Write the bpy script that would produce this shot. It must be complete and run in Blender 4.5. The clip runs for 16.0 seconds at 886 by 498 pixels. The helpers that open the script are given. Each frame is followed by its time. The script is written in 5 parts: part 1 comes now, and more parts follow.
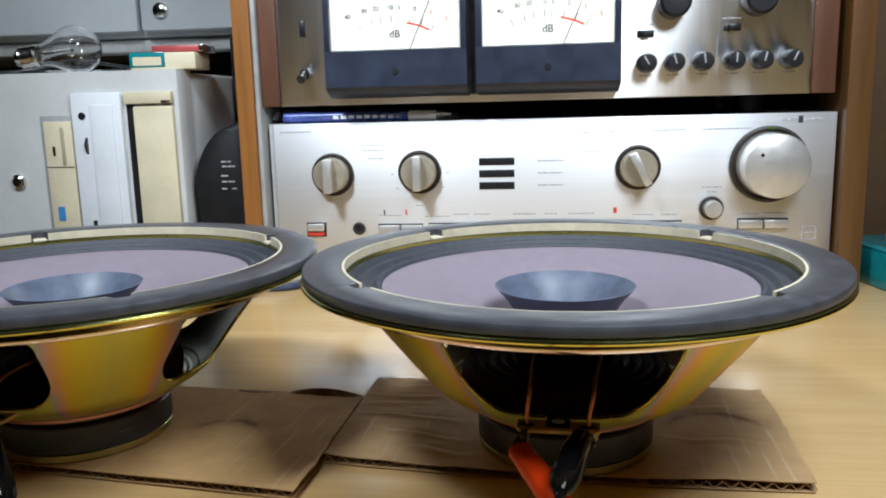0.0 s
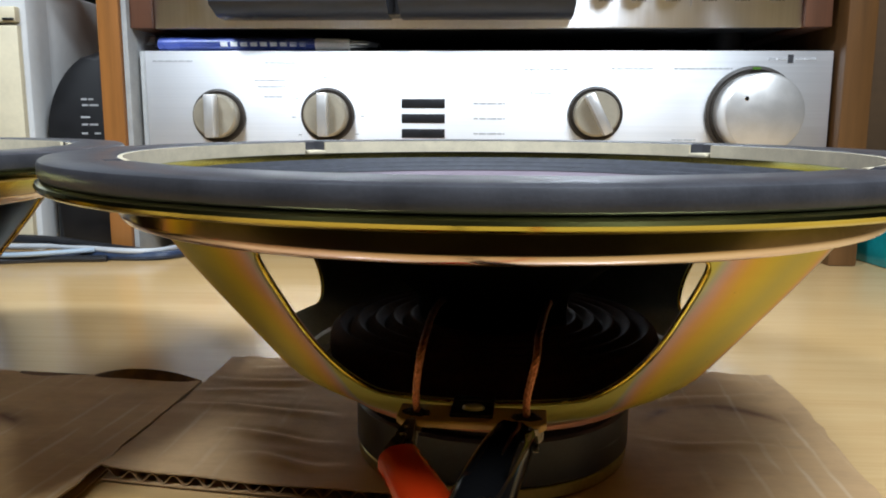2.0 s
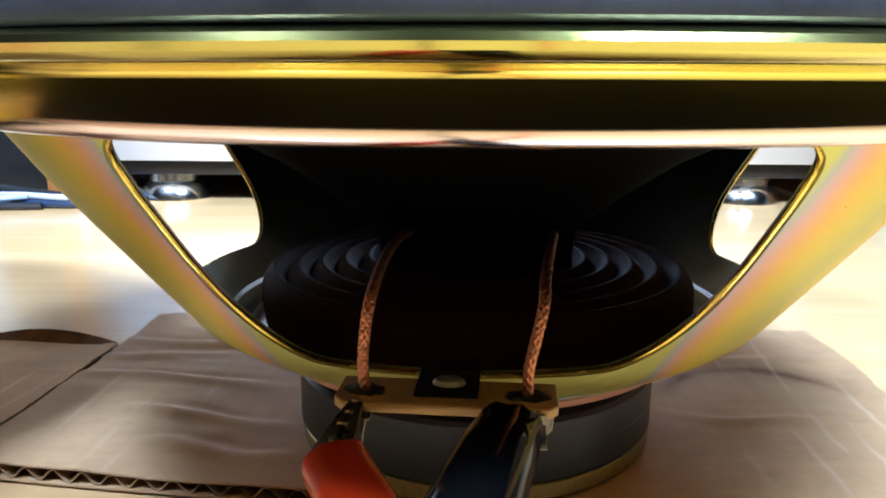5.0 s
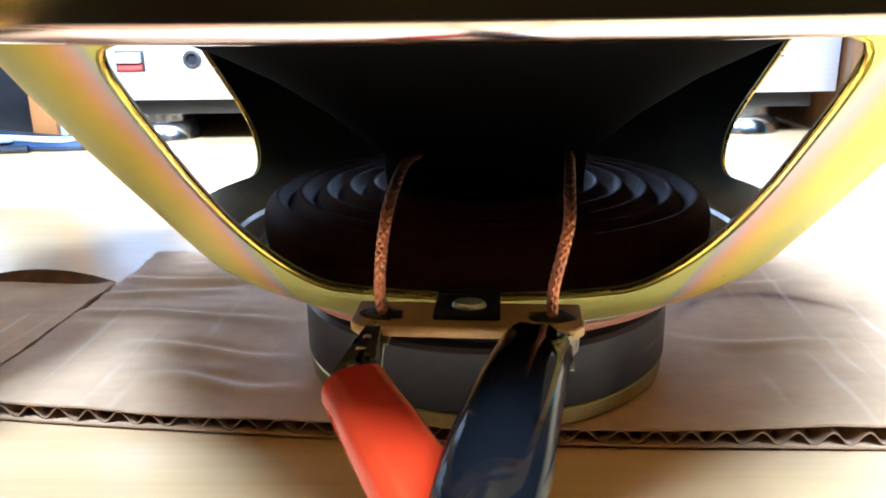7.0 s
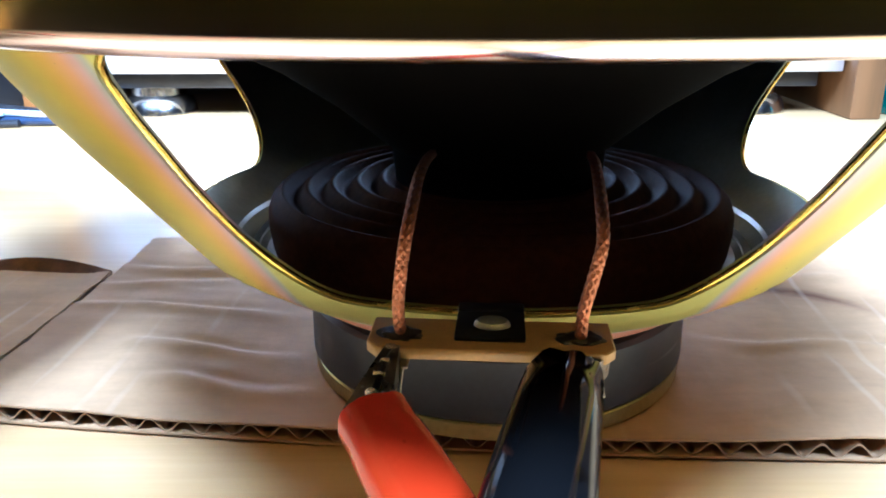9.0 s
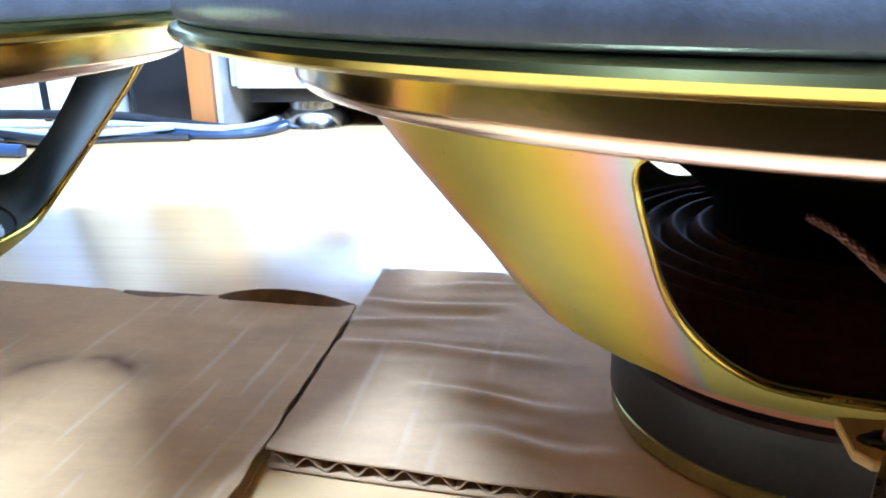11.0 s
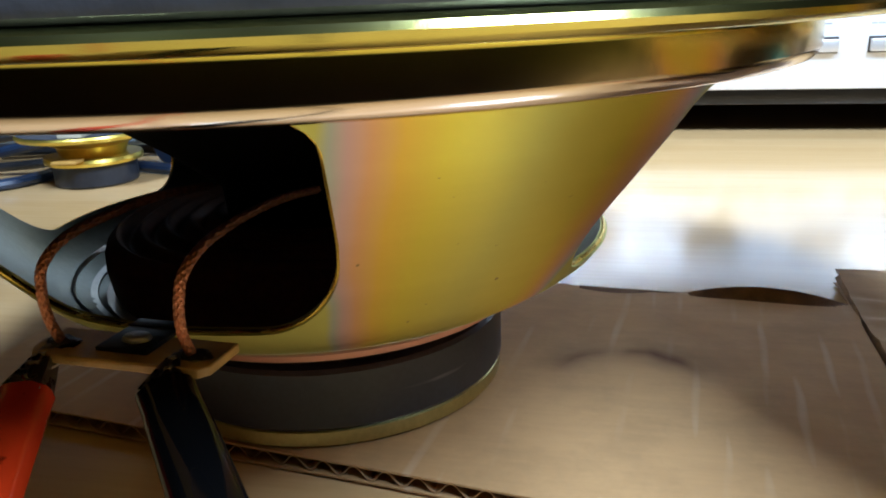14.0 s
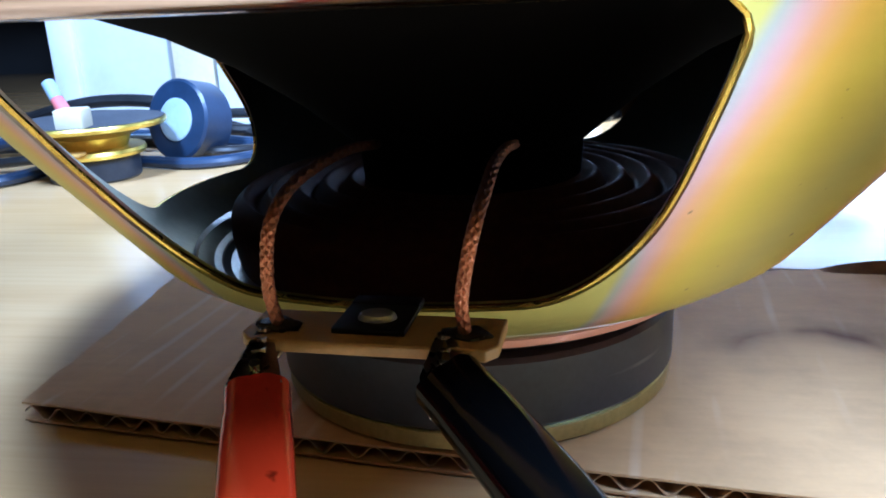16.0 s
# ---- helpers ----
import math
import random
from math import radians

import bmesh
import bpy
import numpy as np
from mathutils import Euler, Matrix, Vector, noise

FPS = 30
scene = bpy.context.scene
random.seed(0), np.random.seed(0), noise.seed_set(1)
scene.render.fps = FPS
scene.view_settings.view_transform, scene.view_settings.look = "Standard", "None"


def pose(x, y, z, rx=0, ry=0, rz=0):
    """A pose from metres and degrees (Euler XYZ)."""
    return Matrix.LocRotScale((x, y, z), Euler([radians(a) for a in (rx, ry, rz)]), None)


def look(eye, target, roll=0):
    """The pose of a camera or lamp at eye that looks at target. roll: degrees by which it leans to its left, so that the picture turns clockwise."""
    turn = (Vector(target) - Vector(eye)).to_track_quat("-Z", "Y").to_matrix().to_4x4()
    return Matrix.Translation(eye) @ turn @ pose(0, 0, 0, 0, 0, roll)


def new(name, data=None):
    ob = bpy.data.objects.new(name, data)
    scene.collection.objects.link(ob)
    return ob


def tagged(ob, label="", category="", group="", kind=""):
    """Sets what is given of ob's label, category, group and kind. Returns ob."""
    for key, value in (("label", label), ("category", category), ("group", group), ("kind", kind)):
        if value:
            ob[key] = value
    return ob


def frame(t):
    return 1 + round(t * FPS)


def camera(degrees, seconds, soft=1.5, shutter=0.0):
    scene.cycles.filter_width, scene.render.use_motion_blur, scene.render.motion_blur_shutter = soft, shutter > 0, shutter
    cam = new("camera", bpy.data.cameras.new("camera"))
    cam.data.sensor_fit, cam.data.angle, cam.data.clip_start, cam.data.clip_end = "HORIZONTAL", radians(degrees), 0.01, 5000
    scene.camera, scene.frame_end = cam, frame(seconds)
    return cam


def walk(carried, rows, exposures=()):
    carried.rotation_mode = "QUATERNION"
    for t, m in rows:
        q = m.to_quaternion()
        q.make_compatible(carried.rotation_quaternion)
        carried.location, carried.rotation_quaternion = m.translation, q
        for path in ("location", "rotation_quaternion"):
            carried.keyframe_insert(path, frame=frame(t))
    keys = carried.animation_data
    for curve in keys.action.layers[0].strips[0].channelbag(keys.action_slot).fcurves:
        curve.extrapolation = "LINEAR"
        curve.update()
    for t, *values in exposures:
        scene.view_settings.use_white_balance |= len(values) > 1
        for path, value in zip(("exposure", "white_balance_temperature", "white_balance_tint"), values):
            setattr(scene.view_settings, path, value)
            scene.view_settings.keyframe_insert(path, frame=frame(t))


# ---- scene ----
cam = camera(58.5, 16.0, soft=1.9)
PATH = [
    (0, (-0.0085, -0.0821, 0.1452), (-0.2364, 1.8732, -0.2082), -1.44),
    (0.5, (-0.0128, -0.0423, 0.1201), (-0.2033, 1.9212, -0.2091), -1.15),
    (1, (-0.0078, -0.0106, 0.1074), (-0.1595, 1.9549, -0.2296), -0.71),
    (1.5, (-0.0025, 0.0141, 0.0981), (-0.1353, 1.9815, -0.2360), -0.45),
    (2, (0.0009, 0.0331, 0.0925), (-0.0955, 2.0038, -0.2351), 0.21),
    (2.5, (0.0023, 0.0456, 0.0869), (-0.0632, 2.0165, -0.2467), 0.70),
    (3, (0.0039, 0.0578, 0.0831), (-0.0396, 2.0276, -0.2601), 0.91),
    (5.5, (0.0009, 0.0820, 0.0758), (-0.0433, 2.0271, -0.3876), -0.05),
    (6, (0.0004, 0.0806, 0.0748), (-0.0303, 2.0167, -0.4259), -0.49),
    (6.5, (-0.0017, 0.0823, 0.0736), (-0.0340, 2.0074, -0.4677), -0.89),
    (7, (-0.0021, 0.0853, 0.0727), (-0.0291, 2.0009, -0.5016), -0.82),
    (7.5, (-0.0018, 0.0872, 0.0732), (-0.0167, 1.9904, -0.5414), -1.04),
    (8, (-0.0007, 0.0891, 0.0736), (0.0005, 1.9882, -0.5534), -0.34),
    (10.5, (-0.0328, 0.0979, 0.0825), (-0.1655, 1.9788, -0.5844), -0.80),
    (11, (-0.0491, 0.0998, 0.0842), (-0.2625, 1.9780, -0.5625), -1.11),
    (11.5, (-0.0707, 0.1010, 0.0845), (-0.3265, 1.9764, -0.5614), -0.92),
    (12, (-0.0865, 0.1030, 0.0812), (-0.4202, 1.9732, -0.5441), -1.37),
    (12.5, (-0.1003, 0.1002, 0.0823), (-0.4841, 1.9598, -0.5460), -1.85),
    (13, (-0.1161, 0.0965, 0.0820), (-0.5325, 1.9454, -0.5569), -1.49),
    (13.5, (-0.1335, 0.0909, 0.0826), (-0.5854, 1.9321, -0.5542), -1.55),
    (14, (-0.1504, 0.0873, 0.0809), (-0.5791, 1.9434, -0.5285), -2.26),
    (14.5, (-0.1673, 0.0886, 0.0790), (-0.5150, 1.9626, -0.5272), -1.52),
    (15, (-0.1802, 0.0930, 0.0733), (-0.4743, 1.9778, -0.5276), -1.80),
    (15.5, (-0.1875, 0.0970, 0.0694), (-0.4670, 1.9884, -0.5175), -2.86),
    (16, (-0.1952, 0.0972, 0.0703), (-0.4805, 1.9842, -0.5281), -2.37),
]
EXPOSURES = [(0, -0.85, 6200, 10), (2.5, -0.65, 6100, 11), (3.2, -0.4, 5900, 11), (5.5, 0.85, 4650, 12), (7, 1.4, 4500, 12), (8, 1.55, 4450, 12), (10.5, 1.4, 4300, 11), (11.5, 1.15, 4700, 9), (12.5, 0.45, 5200, 7), (13.5, 0.05, 5300, 8), (14.5, -0.1, 5000, 10), (15.2, 0.2, 4600, 11), (16, 0.75, 4300, 13)]
walk(cam, [(t, look(eye, target, roll)) for t, eye, target, roll in PATH], EXPOSURES)

# ---- light ----
world = bpy.data.worlds.new("room_air")
world.use_nodes = True
world.node_tree.nodes["Background"].inputs[0].default_value = (0.75, 0.85, 1.0, 1)
world.node_tree.nodes["Background"].inputs[1].default_value = 0.01
scene.world = world


def area_lamp(name, eye, target, sx, sy, watts, colour, spread=180):
    d = bpy.data.lights.new(name, "AREA")
    d.shape, d.size, d.size_y, d.energy, d.color = "RECTANGLE", sx, sy, watts, colour
    d.spread = radians(spread)
    o = new(name, d)
    o.matrix_world = look(eye, target)
    return o


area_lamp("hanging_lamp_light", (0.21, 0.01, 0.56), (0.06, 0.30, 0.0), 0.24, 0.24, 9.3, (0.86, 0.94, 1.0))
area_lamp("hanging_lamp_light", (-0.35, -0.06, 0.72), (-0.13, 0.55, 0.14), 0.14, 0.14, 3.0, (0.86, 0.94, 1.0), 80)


# ---- materials ----
class Nodes:
    """A small builder round one node material."""

    def __init__(self, name, rough=0.5, metal=0.0, colour=(0.5, 0.5, 0.5)):
        self.m = bpy.data.materials.new(name)
        self.m.use_nodes = True
        self.t = self.m.node_tree
        self.b = self.t.nodes["Principled BSDF"]
        self.b.inputs["Base Color"].default_value = (*colour, 1)
        self.b.inputs["Roughness"].default_value = rough
        self.b.inputs["Metallic"].default_value = metal
        self.co = self.t.nodes.new("ShaderNodeTexCoord").outputs["Object"]

    def node(self, kind, **values):
        n = self.t.nodes.new(kind)
        for k, v in values.items():
            n.inputs[k.replace("_", " ")].default_value = v
        return n

    def link(self, a, b):
        self.t.links.new(a, b)

    def scaled(self, sx, sy, sz, rz=0.0):
        n = self.t.nodes.new("ShaderNodeMapping")
        n.inputs["Scale"].default_value = (sx, sy, sz)
        n.inputs["Rotation"].default_value = (0, 0, rz)
        self.link(self.co, n.inputs[0])
        return n.outputs[0]

    def noise(self, co, scale, detail=4.0, rough=0.55):
        n = self.node("ShaderNodeTexNoise", Scale=scale, Detail=detail, Roughness=rough)
        self.link(co, n.inputs["Vector"])
        return n.outputs["Fac"]

    def ramp(self, fac, stops):
        n = self.t.nodes.new("ShaderNodeValToRGB")
        e = n.color_ramp.elements
        while len(e) < len(stops):
            e.new(0.5)
        for el, (p, c) in zip(e, stops):
            el.position, el.color = p, (*c, 1) if len(c) == 3 else c
        self.link(fac, n.inputs[0])
        return n.outputs["Color"]

    def mix(self, fac, a, b, mode="MIX"):
        n = self.t.nodes.new("ShaderNodeMix")
        n.data_type, n.blend_type = "RGBA", mode
        for s, v in ((n.inputs[0], fac), (n.inputs[6], a), (n.inputs[7], b)):
            if isinstance(v, (int, float)):
                s.default_value = v
            elif isinstance(v, tuple):
                s.default_value = (*v, 1)
            else:
                self.link(v, s)
        return n.outputs[2]

    def maths(self, op, a, b=0.0):
        n = self.t.nodes.new("ShaderNodeMath")
        n.operation = op
        for s, v in ((n.inputs[0], a), (n.inputs[1], b)):
            if isinstance(v, (int, float)):
                s.default_value = v
            else:
                self.link(v, s)
        return n.outputs[0]

    def colour(self, out):
        self.link(out, self.b.inputs["Base Color"])

    def rough(self, fac, lo, hi):
        n = self.node("ShaderNodeMapRange")
        n.inputs["To Min"].default_value, n.inputs["To Max"].default_value = lo, hi
        self.link(fac, n.inputs["Value"])
        self.link(n.outputs[0], self.b.inputs["Roughness"])

    def bump(self, height, strength=0.3, distance=0.0005):
        n = self.node("ShaderNodeBump", Strength=strength, Distance=distance)
        self.link(height, n.inputs["Height"])
        self.link(n.outputs[0], self.b.inputs["Normal"])


def plain(name, colour, rough=0.5, metal=0.0, vary=0.12, scale=60.0, bump=0.08):
    """A worn plain surface: two scales of mottling, grain and a little relief."""
    n = Nodes(name, rough, metal)
    big, fine = n.noise(n.co, scale, 3), n.noise(n.co, scale * 12, 3)
    dark = tuple(c * (1 - 1.6 * vary) for c in colour)
    light = tuple(min(1, c * (1 + vary)) for c in colour)
    base = n.ramp(big, [(0.3, dark), (0.7, light)])
    n.colour(n.mix(0.25, base, n.ramp(fine, [(0.35, dark), (0.65, light)])))
    n.rough(big, max(0.03, rough - 0.07), min(1, rough + 0.1))
    if bump:
        n.bump(fine, bump, 0.0003)
    return n.m


def brushed(name, colour, rough, sx, sy, sz):
    n = Nodes(name, rough, 1.0)
    lines = n.noise(n.scaled(sx, sy, sz), 1.0, 3)
    n.colour(n.mix(lines, tuple(c * 0.86 for c in colour), colour))
    n.rough(lines, rough - 0.06, rough + 0.10)
    n.bump(lines, 0.06, 0.0001)
    return n.m


def chromate_arm(name, shift):
    """Yellow passivated zinc, its tint drifting from lilac and rose near the openings to gold."""
    n = Nodes(name, 0.3, 1.0)
    xyz = n.t.nodes.new("ShaderNodeSeparateXYZ")
    n.link(n.co, xyz.inputs[0])
    turn = n.maths("ARCTAN2", xyz.outputs[1], xyz.outputs[0])
    arm = n.maths("PINGPONG", turn, math.pi / 4)
    cloud = n.noise(n.scaled(1, 1, 0.6), 28, 3)
    arm = n.maths("ADD", arm, n.maths("MULTIPLY", n.maths("SUBTRACT", cloud, 0.5), 0.14))
    arm = n.maths("DIVIDE", arm, math.pi / 4)
    tint = n.ramp(arm, [(0.640 + shift, (0.54, 0.54, 0.14)), (0.665 + shift, (0.42, 0.46, 0.44)), (0.695 + shift, (0.58, 0.40, 0.43)), (0.735 + shift, (0.68, 0.40, 0.21)), (0.79 + shift, (0.69, 0.47, 0.06)), (0.87 + shift, (0.62, 0.52, 0.045)), (1.0, (0.52, 0.48, 0.10))])
    foot = n.node("ShaderNodeMapRange")
    foot.inputs["From Min"].default_value, foot.inputs["From Max"].default_value = 0.0250, 0.0285
    foot.inputs["To Min"].default_value, foot.inputs["To Max"].default_value = 1.0, 0.0
    n.link(xyz.outputs[2], foot.inputs["Value"])
    tint = n.mix(foot.outputs[0], tint, (0.86, 0.50, 0.38))
    streak = n.noise(n.scaled(20, 20, 260), 1.0, 4)
    tint = n.mix(0.30, tint, n.ramp(streak, [(0.3, (0.84, 0.78, 0.62)), (0.7, (1.0, 0.97, 0.88))]), "MULTIPLY")
    specks = n.noise(n.co, 420, 2)
    tint = n.mix(n.ramp(specks, [(0.74, (0, 0, 0)), (0.79, (1, 1, 1))]), tint, (0.25, 0.18, 0.08))
    n.colour(tint)
    n.rough(cloud, 0.38, 0.52)
    n.bump(n.noise(n.co, 900, 3), 0.05, 0.0002)
    return n.m


def chromate_drum():
    n = Nodes("yellow_chromate_rim_steel", 0.16, 1.0)
    xyz = n.t.nodes.new("ShaderNodeSeparateXYZ")
    n.link(n.co, xyz.inputs[0])
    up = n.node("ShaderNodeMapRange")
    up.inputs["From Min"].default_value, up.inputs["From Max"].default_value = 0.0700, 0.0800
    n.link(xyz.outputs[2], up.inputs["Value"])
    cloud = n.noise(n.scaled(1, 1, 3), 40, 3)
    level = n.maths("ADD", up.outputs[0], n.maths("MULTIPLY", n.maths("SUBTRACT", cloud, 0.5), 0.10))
    # Paler bead low down: chromate tint plus the bright desk's reflection put into colour.
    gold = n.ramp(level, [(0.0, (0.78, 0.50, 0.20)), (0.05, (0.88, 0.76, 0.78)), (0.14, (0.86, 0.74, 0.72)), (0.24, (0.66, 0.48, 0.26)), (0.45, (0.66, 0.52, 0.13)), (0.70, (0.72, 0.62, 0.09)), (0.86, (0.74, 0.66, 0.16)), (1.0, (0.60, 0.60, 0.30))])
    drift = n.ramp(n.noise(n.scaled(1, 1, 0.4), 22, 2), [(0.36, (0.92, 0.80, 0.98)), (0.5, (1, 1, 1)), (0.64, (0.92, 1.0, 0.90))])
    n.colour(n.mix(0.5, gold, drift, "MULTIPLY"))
    n.rough(cloud, 0.11, 0.20)
    n.bump(n.noise(n.co, 700, 3), 0.04, 0.0002)
    return n.m


def desk_wood():
    n = Nodes("varnished_pale_wood", 0.2)
    grain = n.noise(n.scaled(3.2, 46, 20), 1.0, 6, 0.65)
    fine = n.noise(n.scaled(18, 520, 60), 1.0, 3)
    board = n.noise(n.scaled(0.7, 6, 1), 1.0, 2)
    c = n.ramp(grain, [(0.25, (0.47, 0.285, 0.105)), (0.5, (0.56, 0.365, 0.155)), (0.75, (0.63, 0.44, 0.21))])
    c = n.mix(0.22, c, n.ramp(fine, [(0.3, (0.44, 0.27, 0.10)), (0.6, (0.68, 0.47, 0.23))]))
    c = n.mix(0.3, c, n.ramp(board, [(0.35, (0.48, 0.28, 0.09)), (0.65, (0.72, 0.52, 0.27))]))
    n.colour(c)
    n.rough(n.noise(n.co, 9, 4), 0.14, 0.23)
    n.bump(grain, 0.006, 0.0004)
    n.b.inputs["Specular IOR Level"].default_value = 0.6
    return n.m


def stain(n, c, mark, dark):
    """A broken brown ring that a wet cup or can left."""
    x, y, r = mark
    shift = n.t.nodes.new("ShaderNodeMapping")
    shift.inputs["Location"].default_value = (-x, -y, 0)
    n.link(n.co, shift.inputs[0])
    flat = n.t.nodes.new("ShaderNodeVectorMath")
    flat.operation = "MULTIPLY"
    flat.inputs[1].default_value = (1, 1, 0)
    n.link(shift.outputs[0], flat.inputs[0])
    far = n.t.nodes.new("ShaderNodeVectorMath")
    far.operation = "LENGTH"
    n.link(flat.outputs[0], far.inputs[0])
    wob = n.maths("MULTIPLY", n.maths("SUBTRACT", n.noise(n.co, 90, 3), 0.5), r * 0.22)
    off = n.maths("ABSOLUTE", n.maths("SUBTRACT", n.maths("ADD", far.outputs["Value"], wob), r))
    line = n.ramp(n.maths("DIVIDE", off, 0.008), [(0.0, (1, 1, 1)), (0.35, (0.35, 0.35, 0.35)), (1.0, (0, 0, 0))])
    gaps = n.ramp(n.noise(n.co, 55, 2), [(0.30, (0.4, 0.4, 0.4)), (0.50, (1, 1, 1))])
    xyz = n.t.nodes.new("ShaderNodeSeparateXYZ")
    n.link(shift.outputs[0], xyz.inputs[0])
    gaps = n.maths("MULTIPLY", gaps, n.ramp(n.maths("DIVIDE", xyz.outputs[1], r), [(0.15, (0, 0, 0)), (0.75, (1, 1, 1))]))
    return n.mix(n.maths("MULTIPLY", n.maths("MULTIPLY", line, gaps), 0.95), c, dark)


def cardboard(name, base, turn, mark):
    n = Nodes(name, 0.78)
    flute = n.node("ShaderNodeTexWave", Scale=49.0, Distortion=0.6, Detail=1.0)
    flute.wave_type, flute.bands_direction = "BANDS", "X"
    n.link(n.scaled(1, 1, 1, turn), flute.inputs["Vector"])
    fibre = n.noise(n.scaled(90, 600, 100), 1.0, 4)
    blot = n.noise(n.co, 17, 4)
    c = n.ramp(blot, [(0.28, tuple(v * 0.78 for v in base)), (0.55, base), (0.8, tuple(min(1, v * 1.12) for v in base))])
    c = n.mix(0.3, c, n.ramp(fibre, [(0.3, tuple(v * 0.8 for v in base)), (0.7, tuple(min(1, v * 1.15) for v in base))]))
    c = n.mix(0.28, c, n.ramp(n.noise(n.co, 46, 5, 0.7), [(0.40, tuple(v * 0.62 for v in base)), (0.56, tuple(min(1, v * 1.05) for v in base))]))
    c = stain(n, c, mark, (0.11, 0.038, 0.008))
    scuff = n.maths("MULTIPLY", flute.outputs["Fac"], n.ramp(n.noise(n.scaled(150, 11, 1, turn), 1.0, 2), [(0.36, (0.45, 0.45, 0.45)), (0.6, (1, 1, 1))]))
    patch = n.noise(n.co, 15, 2)
    worn = n.maths("MULTIPLY", n.ramp(scuff, [(0.74, (0, 0, 0)), (0.98, (1, 1, 1))]), n.ramp(patch, [(0.47, (0, 0, 0)), (0.58, (1, 1, 1))]))
    n.colour(n.mix(n.maths("MULTIPLY", worn, 0.24), c, (0.78, 0.66, 0.52)))
    h = n.maths("ADD", n.maths("MULTIPLY", flute.outputs["Fac"], 0.12), n.noise(n.co, 60, 4))
    n.bump(h, 0.25, 0.0012)
    return n.m


def orange_wood(name, base):
    n = Nodes(name, 0.42)
    grain = n.noise(n.scaled(55, 55, 4), 1.0, 6, 0.65)
    n.colour(n.ramp(grain, [(0.3, tuple(v * 0.6 for v in base)), (0.55, base), (0.8, tuple(min(1, v * 1.3) for v in base))]))
    n.bump(grain, 0.12, 0.0005)
    return n.m


def clear(name, colour=(1, 1, 1), rough=0.02):
    n = Nodes(name, rough, 0.0, colour)
    n.b.inputs["Transmission Weight"].default_value = 1.0
    n.b.inputs["IOR"].default_value = 1.45
    return n.m


M_ARM, M_ARMWIDE, M_DRUM = chromate_arm("yellow_chromate_steel", 0.0), chromate_arm("yellow_chromate_steel_broad", -0.068), chromate_drum()
M_PLATE = plain("olive_plated_steel", (0.50, 0.46, 0.20), 0.32, 1.0, 0.2, 80)
M_BLACKSTEEL = plain("blackened_steel", (0.02, 0.02, 0.02), 0.4, 0.3, 0.2, 120)
M_GASKET = plain("slate_grey_gasket_card", (0.060, 0.060, 0.068), 0.32, 0.0, 0.2, 110, 0.15)
M_CREAM = plain("cream_gasket_edge", (0.62, 0.54, 0.38), 0.7, 0.0, 0.12, 150)
M_CONE = plain("mauve_grey_paper_cone", (0.235, 0.19, 0.225), 0.75, 0.0, 0.06, 160, 0.2)
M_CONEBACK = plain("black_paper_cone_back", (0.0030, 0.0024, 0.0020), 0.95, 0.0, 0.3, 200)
M_SURROUND = plain("dark_cloth_surround", (0.045, 0.048, 0.06), 0.6, 0.0, 0.25, 300, 0.3)
M_WHIZZER = plain("blue_grey_inner_cone", (0.10, 0.12, 0.17), 0.4, 0.0, 0.2, 140)
M_SPIDER = plain("brown_varnished_cloth", (0.085, 0.034, 0.013), 0.55, 0.0, 0.2, 700, 0.06)
M_COPPER = plain("copper_braid", (0.55, 0.22, 0.10), 0.35, 1.0, 0.3, 900, 0.3)
M_PHENOLIC = plain("tan_phenolic_board", (0.46, 0.27, 0.06), 0.42, 0.0, 0.15, 200)
M_SOOT = plain("burnt_flux", (0.012, 0.009, 0.007), 0.3, 0.0, 0.4, 400, 0.4)
M_DULLSTEEL = plain("dull_tinned_steel", (0.30, 0.27, 0.22), 0.27, 1.0, 0.3, 400)
M_STEEL = plain("bright_steel", (0.72, 0.70, 0.66), 0.16, 1.0, 0.12, 300)
M_TIN = plain("bright_matt_tin", (0.62, 0.60, 0.56), 0.45, 0.7, 0.2, 300)


def vinyl(name, colour, rough, gloss):
    """Glossy soft plastic with faint handling marks."""
    n = Nodes(name, rough)
    marks = n.noise(n.co, 130, 4)
    n.colour(n.mix(n.ramp(n.noise(n.co, 330, 3), [(0.68, (0, 0, 0)), (0.76, (1, 1, 1))]), colour, tuple(c * 0.35 for c in colour)))
    n.rough(marks, rough, rough + 0.05)
    n.b.inputs["Specular IOR Level"].default_value = gloss
    return n.m


def ferrite():
    """Ground dark ceramic with pale scratches along its rim."""
    n = Nodes("dark_ferrite", 0.34)
    big, fine = n.noise(n.co, 90, 3), n.noise(n.co, 900, 3)
    base = n.mix(0.3, n.ramp(big, [(0.3, (0.015, 0.018, 0.027)), (0.7, (0.028, 0.033, 0.046))]), n.ramp(fine, [(0.35, (0.014, 0.017, 0.024)), (0.65, (0.032, 0.038, 0.050))]))
    scratch = n.ramp(n.noise(n.scaled(26, 26, 420), 1.0, 3), [(0.70, (0, 0, 0)), (0.78, (1, 1, 1))])
    n.colour(n.mix(n.maths("MULTIPLY", scratch, 0.5), base, (0.30, 0.30, 0.31)))
    n.rough(big, 0.28, 0.42)
    n.bump(fine, 0.08, 0.0003)
    return n.m


